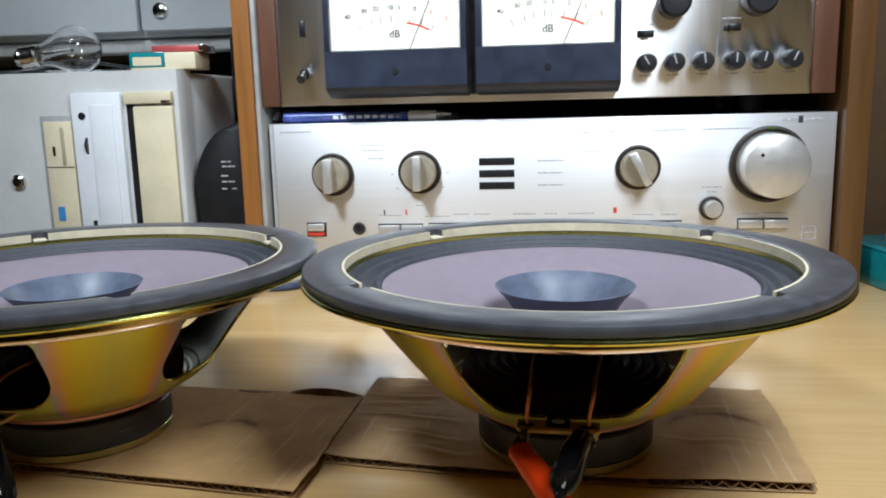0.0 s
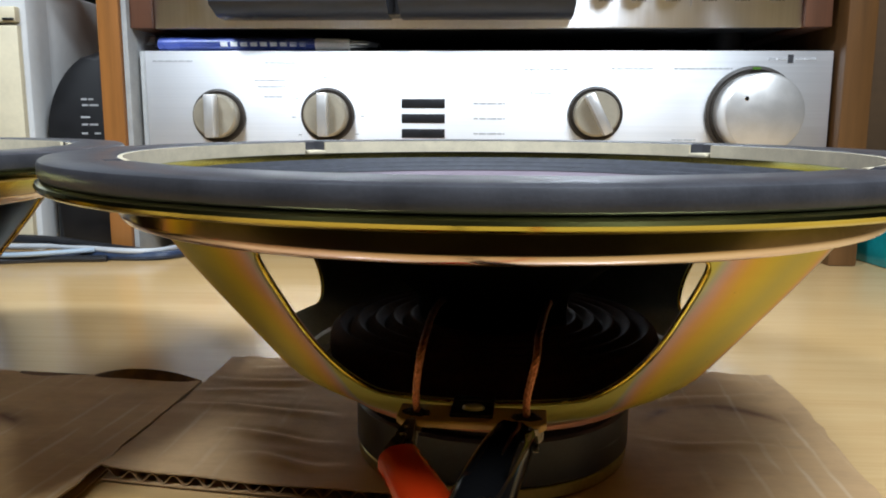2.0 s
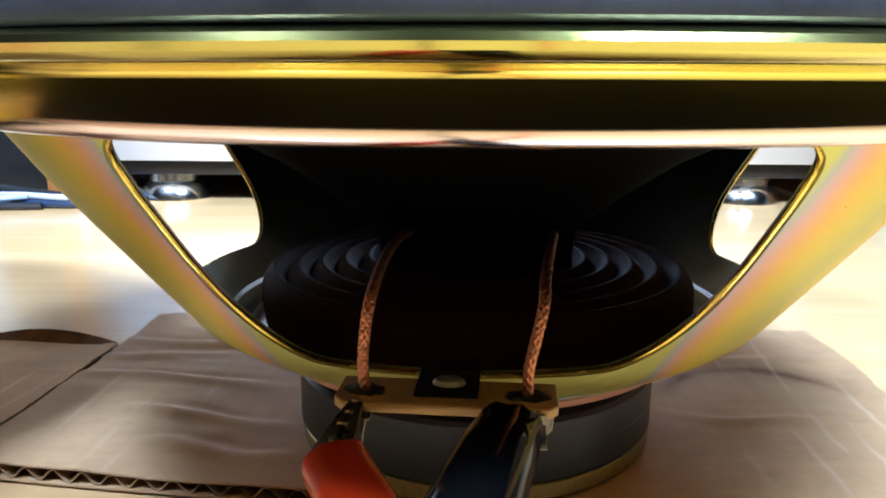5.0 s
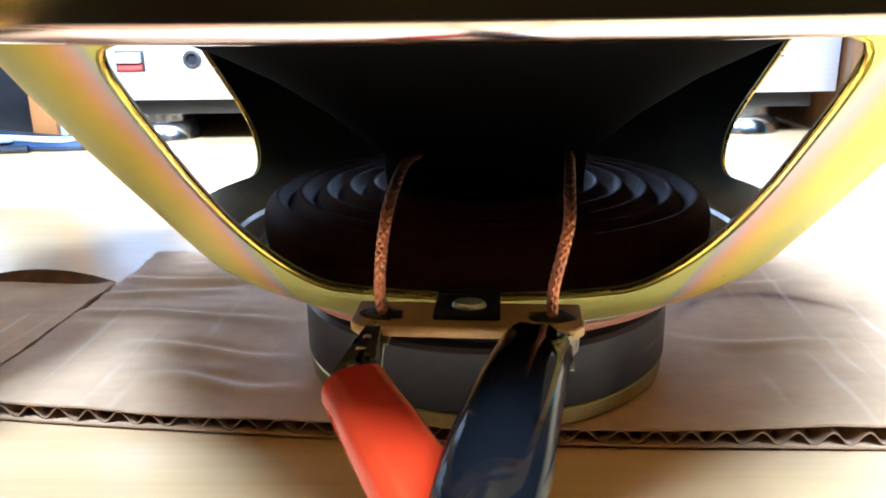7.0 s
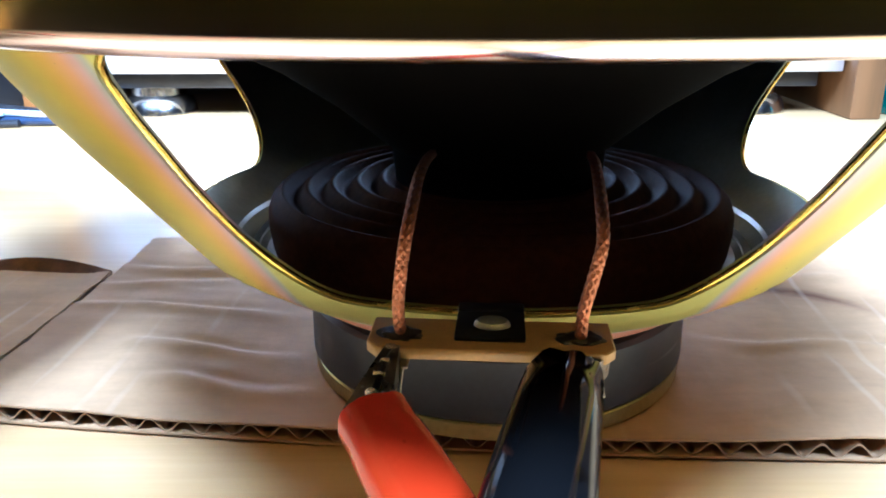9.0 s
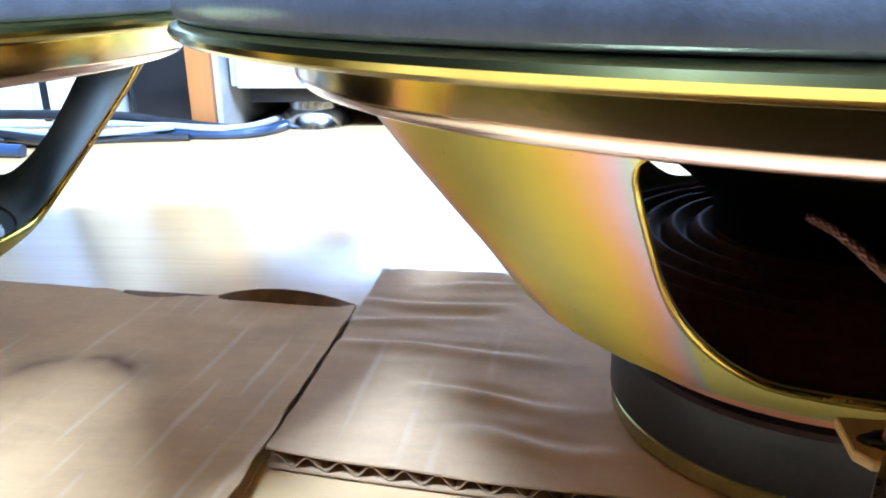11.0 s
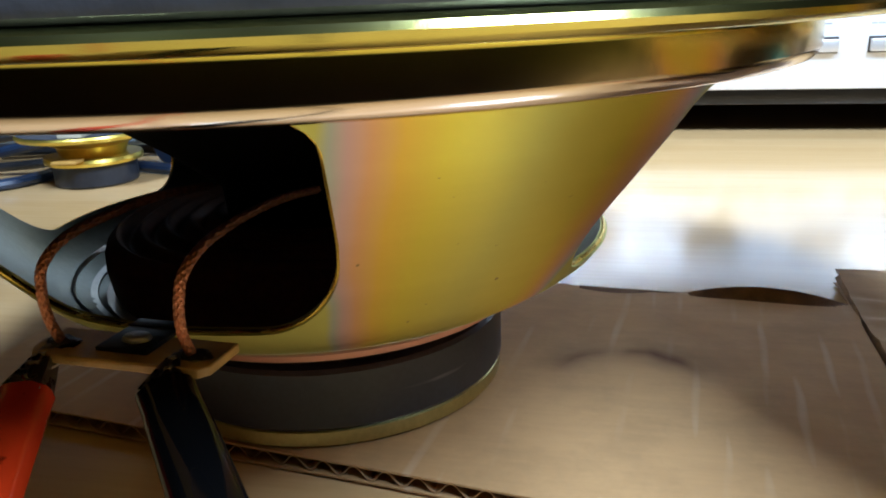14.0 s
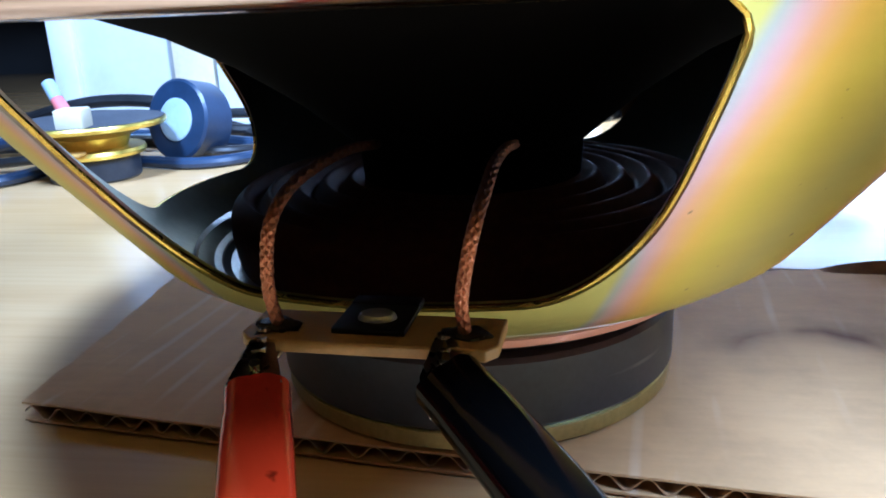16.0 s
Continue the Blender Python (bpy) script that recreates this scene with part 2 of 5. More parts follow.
M_FERRITE = ferrite()
M_ZINC = plain("bright_zinc", (0.62, 0.62, 0.58), 0.30, 1.0, 0.12, 200)
M_RED, M_BLACKVINYL = vinyl("red_vinyl", (0.46, 0.030, 0.003), 0.16, 0.32), vinyl("glossy_black_vinyl", (0.003, 0.003, 0.0032), 0.07, 0.11)
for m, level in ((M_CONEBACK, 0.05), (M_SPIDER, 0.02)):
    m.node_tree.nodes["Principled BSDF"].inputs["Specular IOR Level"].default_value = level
M_SPIDER.node_tree.nodes["Principled BSDF"].inputs["Specular Tint"].default_value = (0.85, 0.50, 0.32, 1)
M_BLACKVINYL.node_tree.nodes["Principled BSDF"].inputs["Specular Tint"].default_value = (1.0, 0.84, 0.68, 1)
M_DESK = desk_wood()
M_CARD_A = cardboard("brown_cardboard_smooth", (0.50, 0.305, 0.125), 0.13, (-0.147, 0.237, 0.0155))
M_CARD_B = cardboard("brown_cardboard_creased", (0.48, 0.305, 0.145), 0.07, (0.070, 0.250, 0.022))
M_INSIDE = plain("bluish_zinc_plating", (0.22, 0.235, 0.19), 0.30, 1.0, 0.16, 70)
M_LIP = plain("bright_gold_plated_edge", (0.88, 0.62, 0.09), 0.24, 1.0, 0.2, 200)
M_TORN = plain("dark_torn_paper", (0.17, 0.085, 0.035), 0.9, 0.0, 0.3, 200)
M_CARDCORE = plain("cardboard_core", (0.36, 0.22, 0.10), 0.85, 0.0, 0.25, 200)
M_SILVER = brushed("brushed_silver_aluminium", (0.92, 0.92, 0.93), 0.50, 4, 300, 900)
M_SILVERV = brushed("vertically_brushed_aluminium", (0.93, 0.93, 0.95), 0.34, 900, 300, 4)
for m, grain in ((M_SILVERV, 0.97), (M_SILVER, 0.45)):
    tangent = m.node_tree.nodes.new("ShaderNodeTangent")
    tangent.direction_type, tangent.axis = "RADIAL", "Z"
    bsdf = m.node_tree.nodes["Principled BSDF"]
    m.node_tree.links.new(tangent.outputs[0], bsdf.inputs["Tangent"])
    bsdf.inputs["Anisotropic"].default_value, bsdf.inputs["Anisotropic Rotation"].default_value = grain, 0.25
M_KNOB = plain("champagne_knob", (0.42, 0.37, 0.28), 0.4, 0.5, 0.08, 120)
M_KNOBLIGHT = plain("pale_satin_knob", (0.74, 0.72, 0.69), 0.32, 0.7, 0.05, 120)
M_KNOBRING = plain("dark_bronze_ring", (0.030, 0.022, 0.016), 0.45, 0.0, 0.2, 150)
M_CASE = plain("dark_grey_case_paint", (0.06, 0.06, 0.065), 0.5, 0.0, 0.2, 60)
M_BLACK = plain("black_plastic", (0.014, 0.014, 0.016), 0.32, 0.0, 0.3, 80)
M_SOFTBLACK = plain("soft_black_plastic", (0.005, 0.005, 0.006), 0.45, 0.0, 0.2, 80)
M_NAVY = plain("navy_black_meter_housing", (0.016, 0.022, 0.042), 0.38, 0.0, 0.25, 60)
M_DIAL = plain("cream_meter_dial", (0.46, 0.44, 0.36), 0.6, 0.0, 0.05, 60)
M_INK = plain("dark_print", (0.03, 0.03, 0.035), 0.6, 0.0, 0.2, 200, 0)
M_GREYINK = plain("grey_print", (0.42, 0.42, 0.43), 0.6, 0.0, 0.2, 200, 0)
M_REDINK = plain("red_print", (0.62, 0.05, 0.03), 0.5, 0.0, 0.2, 200, 0)
M_PINE = orange_wood("orange_varnished_pine", (0.30, 0.12, 0.028))
M_BROWNPINE = orange_wood("darker_brown_pine", (0.12, 0.055, 0.016))
M_WALNUT = orange_wood("walnut_veneer", (0.13, 0.055, 0.03))
M_GREYTRIM = plain("grey_trim", (0.35, 0.35, 0.34), 0.5, 0.0, 0.15, 60)
M_PC = plain("light_grey_plastic_case", (0.54, 0.54, 0.525), 0.5, 0.0, 0.06, 20)
M_PCWHITE = plain("white_plastic_bezel", (0.72, 0.74, 0.76), 0.42, 0.0, 0.05, 30)
M_PCCREAM = plain("yellowed_cream_plastic", (0.66, 0.58, 0.40), 0.5, 0.0, 0.08, 30)
M_CAB = plain("pale_grey_enamel", (0.46, 0.48, 0.49), 0.38, 0.0, 0.05, 12)
M_WALL = plain("dark_grey_wall", (0.045, 0.045, 0.048), 0.85, 0.0, 0.06, 6)
M_FLOOR = plain("brown_floor", (0.10, 0.07, 0.045), 0.5, 0.0, 0.2, 5)
M_TEAL = plain("teal_glossy_card", (0.01, 0.20, 0.22), 0.2, 0.0, 0.2, 60)
M_WHITE = plain("white_plastic", (0.78, 0.78, 0.76), 0.4, 0.0, 0.05, 60)
M_TAN = plain("tan_paper_roll", (0.55, 0.33, 0.13), 0.55, 0.0, 0.15, 60)
M_BOXBROWN = plain("brown_card_carton", (0.10, 0.055, 0.022), 0.7, 0.0, 0.2, 12)
M_BLUE = plain("blue_sticker", (0.05, 0.22, 0.48), 0.4, 0.0, 0.1, 60)
M_NAVYWIRE = plain("navy_cable", (0.02, 0.035, 0.075), 0.35, 0.0, 0.2, 60)
M_GREYWIRE = plain("grey_cable", (0.45, 0.46, 0.47), 0.4, 0.0, 0.1, 60)
M_YELLOW = plain("yellow_plated_steel", (0.72, 0.56, 0.10), 0.3, 0.9, 0.15, 60)
M_PALEBLUE = plain("pale_blue_plastic", (0.36, 0.44, 0.52), 0.35, 0.0, 0.1, 40)
M_PINK = plain("pink_plastic", (0.70, 0.20, 0.20), 0.4, 0.0, 0.1, 40)
M_GLASS = clear("clear_glass")
M_FILM = clear("crinkled_clear_film", (0.9, 0.92, 0.95), 0.08)


# ---- mesh helpers ----
def place(verts, m):
    for v in verts:
        v.co = m @ v.co


def sharpen(bm, degrees=34):
    bm.normal_update()
    for f in bm.faces:
        f.smooth = True
    for e in bm.edges:
        if len(e.link_faces) == 2 and e.calc_face_angle(0) > radians(degrees):
            e.smooth = False


def mesh_of(name, bm, material):
    bmesh.ops.recalc_face_normals(bm, faces=bm.faces)
    sharpen(bm)
    me = bpy.data.meshes.new(name)
    bm.to_mesh(me)
    bm.free()
    me.materials.append(material)
    return me


def part(name, bm, material, parent=None, label=""):
    """Links a bmesh as one mesh object under a thing or under a part."""
    ob = new(name, mesh_of(name, bm, material))
    ob.parent = parent
    return tagged(ob, label)


def thing(name, label, category, at=(0, 0, 0), rz=0.0, group="", kind=""):
    ob = new(name)
    ob.matrix_world = pose(*at, 0, 0, rz)
    ob.empty_display_size = 0.02
    return tagged(ob, label, category, group, kind)


def box(x0, x1, y0, y1, z0, z1, bevel=0.0, seg=2):
    bm = bmesh.new()
    r = bmesh.ops.create_cube(bm, size=1)
    place(r["verts"], Matrix.Translation(((x0 + x1) / 2, (y0 + y1) / 2, (z0 + z1) / 2)) @ Matrix.Diagonal((x1 - x0, y1 - y0, z1 - z0, 1)))
    if bevel:
        bmesh.ops.bevel(bm, geom=bm.edges[:], offset=bevel, segments=seg, profile=0.5, affect="EDGES")
    return bm


def lathe(profile, n=96, closed=False, cap=False):
    """Turns (r, z) points round the z axis."""
    bm = bmesh.new()
    rings = []
    for r, z in profile:
        if r < 1e-6:
            rings.append([bm.verts.new((0, 0, z))])
        else:
            rings.append([bm.verts.new((r * math.cos(2 * math.pi * i / n), r * math.sin(2 * math.pi * i / n), z)) for i in range(n)])
    pairs = list(zip(rings, rings[1:]))
    if closed:
        pairs.append((rings[-1], rings[0]))
    for a, b in pairs:
        for i in range(n):
            j = (i + 1) % n
            if len(a) == 1 and len(b) == 1:
                continue
            if len(a) == 1:
                bm.faces.new((a[0], b[i], b[j]))
            elif len(b) == 1:
                bm.faces.new((a[i], a[j], b[0]))
            else:
                bm.faces.new((a[i], a[j], b[j], b[i]))
    return bm


def turned(bm, m):
    place(bm.verts, m)
    return bm


def knob_shape(r, depth, n=48, bevel=0.0008):
    """A round knob that stands out towards -y, its base at y = 0."""
    bm = lathe([(0, 0), (r, 0), (r, depth - bevel), (r - bevel, depth), (0, depth)], n)
    return turned(bm, pose(0, 0, 0, 90))


def smooth_path(points, steps=8):
    """Catmull-Rom points through the given ones."""
    p = [Vector(q) for q in points]
    p = [2 * p[0] - p[1]] + p + [2 * p[-1] - p[-2]]
    out = []
    for i in range(1, len(p) - 2):
        a, b, c, d = p[i - 1:i + 3]
        for k in range(steps):
            t = k / steps
            out.append(0.5 * (2 * b + (c - a) * t + (2 * a - 5 * b + 4 * c - d) * t * t + (3 * b - a - 3 * c + d) * t ** 3))
    out.append(p[-2])
    return out


def bend(c, power):
    return math.copysign(abs(c) ** power, c)


def sweep(path, radius, n=10, flat=1.0, bm=None, square=1.0):
    """A tube along path; radius may be a function of 0..1; flat squeezes it sideways."""
    bm = bm or bmesh.new()
    up, rings = Vector((0, 0, 1)), []
    for i, p in enumerate(path):
        d = (path[min(i + 1, len(path) - 1)] - path[max(i - 1, 0)]).normalized()
        side = d.cross(up)
        if side.length < 0.05:
            side = d.cross(Vector((0, 1, 0)))
        side.normalize()
        top = side.cross(d)
        r = radius(i / (len(path) - 1)) if callable(radius) else radius
        rings.append([bm.verts.new(p + side * r * bend(math.cos(a), square) + top * r * flat * bend(math.sin(a), square)) for a in (2 * math.pi * k / n for k in range(n))])
    for a, b in zip(rings, rings[1:]):
        for k in range(n):
            j = (k + 1) % n
            bm.faces.new((a[k], a[j], b[j], b[k]))
    bm.faces.new(rings[0][::-1])
    bm.faces.new(rings[-1])
    return bm


def letters(name, text, size, material, parent, at, depth=0.0002, align="CENTER"):
    """Text that faces -y, as a mesh."""
    cu = bpy.data.curves.new(name, "FONT")
    cu.body, cu.size, cu.extrude, cu.align_x, cu.resolution_u = text, size, depth, align, 3
    tmp = bpy.data.objects.new(name, cu)
    me = bpy.data.meshes.new_from_object(tmp)
    bpy.data.objects.remove(tmp)
    me.materials.clear()
    me.materials.append(material)
    ob = new(name, me)
    ob.parent = parent
    ob.matrix_local = pose(*at, 90)
    return ob


def print_bar(name, parent, x, z, w, h, y, material):
    """Print too small to read: a row of plain word-long bars."""
    if w < 5 * h:
        return part(name, box(x - w / 2, x + w / 2, y - 0.0003, y + 0.0002, z - h / 2, z + h / 2), material, parent)
    bm, a, k = bmesh.new(), x - w / 2, 0
    while a < x + w / 2 - h:
        b = min(x + w / 2, a + h * (3.2 + 1.7 * ((k * 7) % 3)))
        r = bmesh.ops.create_cube(bm, size=1)
        place(r["verts"], Matrix.Translation(((a + b) / 2, y - 0.00005, z)) @ Matrix.Diagonal((b - a, 0.0005, h, 1)))
        a, k = b + h * 0.8, k + 1
    return part(name, bm, material, parent)


# ---- room and desk ----
def slab(name, label, x0, x1, y0, y1, z0, z1, material, kind="structure", category="wall"):
    ob = part(name, box(x0, x1, y0, y1, z0, z1), material)
    return tagged(ob, label, category, "", kind)


slab("wall_north", "plain dark grey painted wall behind the rack", -3.0, 3.0, 1.10, 1.20, -0.74, 1.70, M_WALL)
slab("wall_south", "plain dark grey painted wall", -3.0, 3.0, -3.60, -3.50, -0.74, 1.70, M_WALL)
slab("wall_west", "plain dark grey painted wall", -3.1, -3.0, -3.60, 1.20, -0.74, 1.70, M_WALL)
slab("wall_east", "plain dark grey painted wall", 3.0, 3.1, -3.60, 1.20, -0.74, 1.70, M_WALL)
slab("ceiling", "plain dark grey ceiling", -3.1, 3.1, -3.60, 1.20, 1.70, 1.78, M_WALL, category="ceiling")
slab("floor", "brown floor under the desk", -3.1, 3.1, -3.60, 1.20, -0.80, -0.74, M_FLOOR, category="floor")

desk = thing("desk", "pale varnished wooden desk with a glossy top", "desk")
part("desktop", box(-1.0, 0.9, -0.02, 1.08, -0.03, 0.0, 0.003), M_DESK, desk)
for x in (-0.95, 0.85):
    for y in (0.04, 1.03):
        part("leg", box(x - 0.03, x + 0.03, y - 0.03, y + 0.03, -0.74, -0.03, 0.003), M_PINE, desk)


# ---- loudspeaker drivers ----
OUTER = [(0.0240, 0.0400), (0.0268, 0.0448), (0.0298, 0.0506), (0.0335, 0.0560), (0.0443, 0.0648), (0.0545, 0.0730), (0.0620, 0.0788), (0.0708, 0.0850)]


def outer_r(z):
    return float(np.interp(z, [a for a, _ in OUTER], [b for _, b in OUTER]))


OPENING = {"half": 36.2}


def in_window(u, v):
    """Rounded opening, wider towards the rim: u along the turn and v up the slope, both in millimetres."""
    hw = OPENING["half"] - 1.4 * max(0.0, min(1.0, v / 17.0))
    hh, rad = (16.3, 13.4) if v < 0 else (17.6, 4.5)
    if abs(u) > hw or abs(v) > hh:
        return False
    du, dv = abs(u) - (hw - rad), abs(v) - (hh - rad)
    return not (du > 0 and dv > 0 and math.hypot(du, dv) > rad)


def basket_shape(thick=0.0013):
    """The pressed cone with four openings, two skins and the edges between them."""
    bm = bmesh.new()
    half, vlo, vhi = 31.0 * 45 / 25.6, -28.0, 18.0
    angles = [2 * math.pi * i / 160 for i in range(160)]
    for cu, cv in ((half, vhi), (-half, vhi), (half, vlo), (-half, vlo)):
        angles.append(math.atan2(cv, cu) % (2 * math.pi))
    angles.sort()
    loops = []
    for a in angles:
        c, s = math.cos(a), math.sin(a)
        lo, hi = 0.0, 60.0
        for _ in range(30):
            mid = (lo + hi) / 2
            lo, hi = (mid, hi) if in_window(c * mid, s * mid) else (lo, mid)
        far = min([half / abs(c)] if abs(c) > 1e-9 else [1e9])
        if s > 1e-9:
            far = min(far, vhi / s)
        if s < -1e-9:
            far = min(far, vlo / s)
        loops.append((lo, far, c, s))
    steps = 6

    def spot(u, v, inset):
        az = radians(u / 31.0 * 25.6)
        z = 0.0525 + v * 0.001
        r = outer_r(z) - inset
        return Vector((r * math.cos(az), r * math.sin(az), z + inset * 0.6))

    for q in range(4):
        m = pose(0, 0, 0, 0, 0, 90 * q)
        skins = []
        for inset in (0.0, thick):
            skins.append([[bm.verts.new(m @ spot((a + (b - a) * k / steps) * c, (a + (b - a) * k / steps) * s, inset)) for k in range(steps + 1)] for a, b, c, s in loops])
        n = len(loops)
        for i in range(n):
            j = (i + 1) % n
            for k in range(steps):
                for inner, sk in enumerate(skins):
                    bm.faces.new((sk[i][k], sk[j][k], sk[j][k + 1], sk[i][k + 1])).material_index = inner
            bm.faces.new((skins[0][i][0], skins[0][j][0], skins[1][j][0], skins[1][i][0]))
    bmesh.ops.remove_doubles(bm, verts=bm.verts, dist=2e-5)
    return bm


def opening_lip(turn, tube=0.00042):
    """The rolled edge round one opening."""
    path = []
    for i in range(121):
        a = 2 * math.pi * i / 120
        c, s = math.cos(a), math.sin(a)
        lo, hi = 0.0, 60.0
        for _ in range(30):
            mid = (lo + hi) / 2
            lo, hi = (mid, hi) if in_window(c * mid, s * mid) else (lo, mid)
        az, z = radians(c * lo / 31.0 * 25.6 + turn), 0.0525 + s * lo * 0.001
        r = outer_r(z) - 0.0007
        path.append(Vector((r * math.cos(az), r * math.sin(az), z + 0.0003)))
    return sweep(path, tube, 8)


def braid(points, r=0.00068):
    """Flexible lead: one woven tube whose skin rises and falls with two crossing windings."""
    path = smooth_path(points, 30)
    bm, rings, n = bmesh.new(), [], 24
    for i, p in enumerate(path):
        d = (path[min(i + 1, len(path) - 1)] - path[max(i - 1, 0)]).normalized()
        side = d.cross(Vector((1, 0.2, 0))).normalized()
        top = d.cross(side)
        ring = []
        for k in range(n):
            a = 2 * math.pi * k / n
            w = r * (0.90 + 0.20 * max(math.cos(5 * a + i * 0.75), math.cos(5 * a - i * 0.75)))
            ring.append(bm.verts.new(p + side * w * math.cos(a) + top * w * math.sin(a)))
        rings.append(ring)
    for p, q in zip(rings, rings[1:]):
        for k in range(n):
            j = (k + 1) % n
            bm.faces.new((p[k], p[j], q[j], q[k]))
    bm.faces.new(rings[0][::-1])
    bm.faces.new(rings[-1])
    return bm


def gasket_ring(notches):
    """The front gasket: one stepped card ring, cut away at its inner edge at each of the notches."""
    bm = bmesh.new()
    rings = []
    for i in range(360):
        a = i + 0.5
        gap = min(abs((a - c + 180) % 360 - 180) for c in notches)
        r0 = 0.0912 + 0.0042 * max(0.0, min(1.0, (2.6 - gap) / 1.0))
        prof = [(r0, 0.0800), (0.1061, 0.0800), (0.1067, 0.0805), (0.1069, 0.0812), (0.1069, 0.0830), (0.1066, 0.0837), (0.1058, 0.0842), (r0 + 0.0007, 0.0842), (r0, 0.0838)]
        rings.append([bm.verts.new((r * math.cos(radians(a)), r * math.sin(radians(a)), z)) for r, z in prof])
    for p, q in zip(rings, rings[1:] + rings[:1]):
        for k in range(len(p)):
            j = (k + 1) % len(p)
            bm.faces.new((p[k], p[j], q[j], q[k]))
    return bm


def arc_strip(a0, a1, r0, r1, z0, z1):
    bm = bmesh.new()
    n = max(6, int((a1 - a0) / 2.5))
    rings = []
    for i in range(n + 1):
        a = radians(a0 + (a1 - a0) * i / n)
        rings.append([bm.verts.new((r * math.cos(a), r * math.sin(a), z)) for r, z in ((r0, z0), (r1, z0), (r1, z1), (r0, z1))])
    for p, q in zip(rings, rings[1:]):
        for k in range(4):
            bm.faces.new((p[k], p[(k + 1) % 4], q[(k + 1) % 4], q[k]))
    bm.faces.new(rings[0])
    bm.faces.new(rings[-1][::-1])
    return bm


def loudspeaker_driver(half_opening, board_turn, arm, lead_end):
    """Built about its own axis, standing on its magnet at z = 0.004; its terminals point to -y."""
    OPENING["half"] = half_opening
    sp = thing("loudspeaker_driver", "round woofer with yellow plated basket, lying face up on cardboard", "loudspeaker", group="pair of drivers")
    part("back_plate", lathe([(0, 0.0041), (0.0350, 0.0041), (0.0362, 0.0046), (0.0362, 0.0072), (0.0357, 0.0076), (0, 0.0076)]), M_PLATE, sp, "olive plated steel back plate")
    part("magnet", lathe([(0.012, 0.0076), (0.0360, 0.0076), (0.0366, 0.0083), (0.0366, 0.0188), (0.0358, 0.0195), (0.012, 0.0195)], closed=True), M_FERRITE, sp, "dark grey ferrite ring magnet")
    # Top plate drawn black: its colour holds the shade of the gap under the seat.
    part("top_plate", lathe([(0.012, 0.0195), (0.0335, 0.0195), (0.0335, 0.0240), (0.012, 0.0240)], closed=True), M_BLACKSTEEL, sp)
    seat = lathe([(0.020, 0.0238), (0.0360, 0.0228), (0.0388, 0.0226), (0.0402, 0.0232), (0.0408, 0.0242), (0.0412, 0.0252), (0.0396, 0.0262), (0.020, 0.0250)], closed=True)
    basket = part("basket", basket_shape(), arm, sp, "yellow chromate plated steel basket with four openings")
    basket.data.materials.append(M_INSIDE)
    part("spider_landing", lathe([(0.0425, 0.0280), (0.0452, 0.0280), (0.0458, 0.0290), (0.0470, 0.0294), (0.0478, 0.0286), (0.0484, 0.0286), (0.0490, 0.0300), (0.0499, 0.0316)], 112), M_ZINC, basket, "bright grooved zinc ring")
    part("basket_seat", seat, arm, basket, "rose tinted pressed seat")
    for q in range(4):
        part("opening_lip", opening_lip(90 * q), M_LIP, basket, "bright gold rolled lip")
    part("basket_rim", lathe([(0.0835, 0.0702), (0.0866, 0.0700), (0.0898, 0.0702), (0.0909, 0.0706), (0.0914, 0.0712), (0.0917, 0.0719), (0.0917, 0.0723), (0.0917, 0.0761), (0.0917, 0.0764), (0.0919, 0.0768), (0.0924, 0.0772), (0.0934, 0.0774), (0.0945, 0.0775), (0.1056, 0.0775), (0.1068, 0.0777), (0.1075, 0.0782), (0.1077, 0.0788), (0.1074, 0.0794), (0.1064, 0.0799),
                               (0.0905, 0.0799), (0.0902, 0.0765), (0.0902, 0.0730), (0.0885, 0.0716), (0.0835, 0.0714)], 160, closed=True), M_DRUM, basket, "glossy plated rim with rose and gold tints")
    part("cone", lathe([(0.0210, 0.0480), (0.0300, 0.0560), (0.0400, 0.0626), (0.0500, 0.0676), (0.0620, 0.0718), (0.0750, 0.0738), (0.0772, 0.0742)], 128), M_CONE, sp, "mauve-grey paper cone")
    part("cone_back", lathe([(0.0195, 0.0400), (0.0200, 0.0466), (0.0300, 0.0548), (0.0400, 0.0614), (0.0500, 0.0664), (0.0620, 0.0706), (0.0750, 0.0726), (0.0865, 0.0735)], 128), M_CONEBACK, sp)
    prof = []
    for i in range(33):
        f = i / 32
        prof.append((0.0755 + 0.0155 * f, 0.0742 + 0.0028 * f + 0.0013 * math.sin(f * 2 * math.pi * 2.5)))
    part("surround", lathe(prof, 128), M_SURROUND, sp, "dark corrugated cloth surround")
    part("inner_cone", lathe([(0.0150, 0.0520), (0.0190, 0.0580), (0.0240, 0.0660), (0.0285, 0.0712), (0.0290, 0.0716), (0.0285, 0.0717), (0.0235, 0.0668), (0.0180, 0.0590), (0.0120, 0.0560), (0, 0.0590)], 80), M_WHIZZER, sp, "small blue-grey inner cone")
    prof = [(0.0424, 0.0276), (0.0430, 0.0298), (0.0435, 0.0335), (0.0434, 0.0362), (0.0428, 0.0379), (0.0417, 0.0390)]
    for i in range(101):
        f = i / 100
        prof.append((0.0409 - 0.0212 * f, 0.0385 + 0.0011 * math.cos(f * 2 * math.pi * 4.5) + 0.0014 * f))
    prof.append((0.0195, 0.0412))
    part("spider", lathe(prof, 112), M_SPIDER, sp, "dark brown corrugated suspension")
    cuts = (-44.0, 44.0, 136.0, 221.0)
    gasket = part("gasket", gasket_ring(cuts), M_GASKET, sp, "slate-grey card gasket")
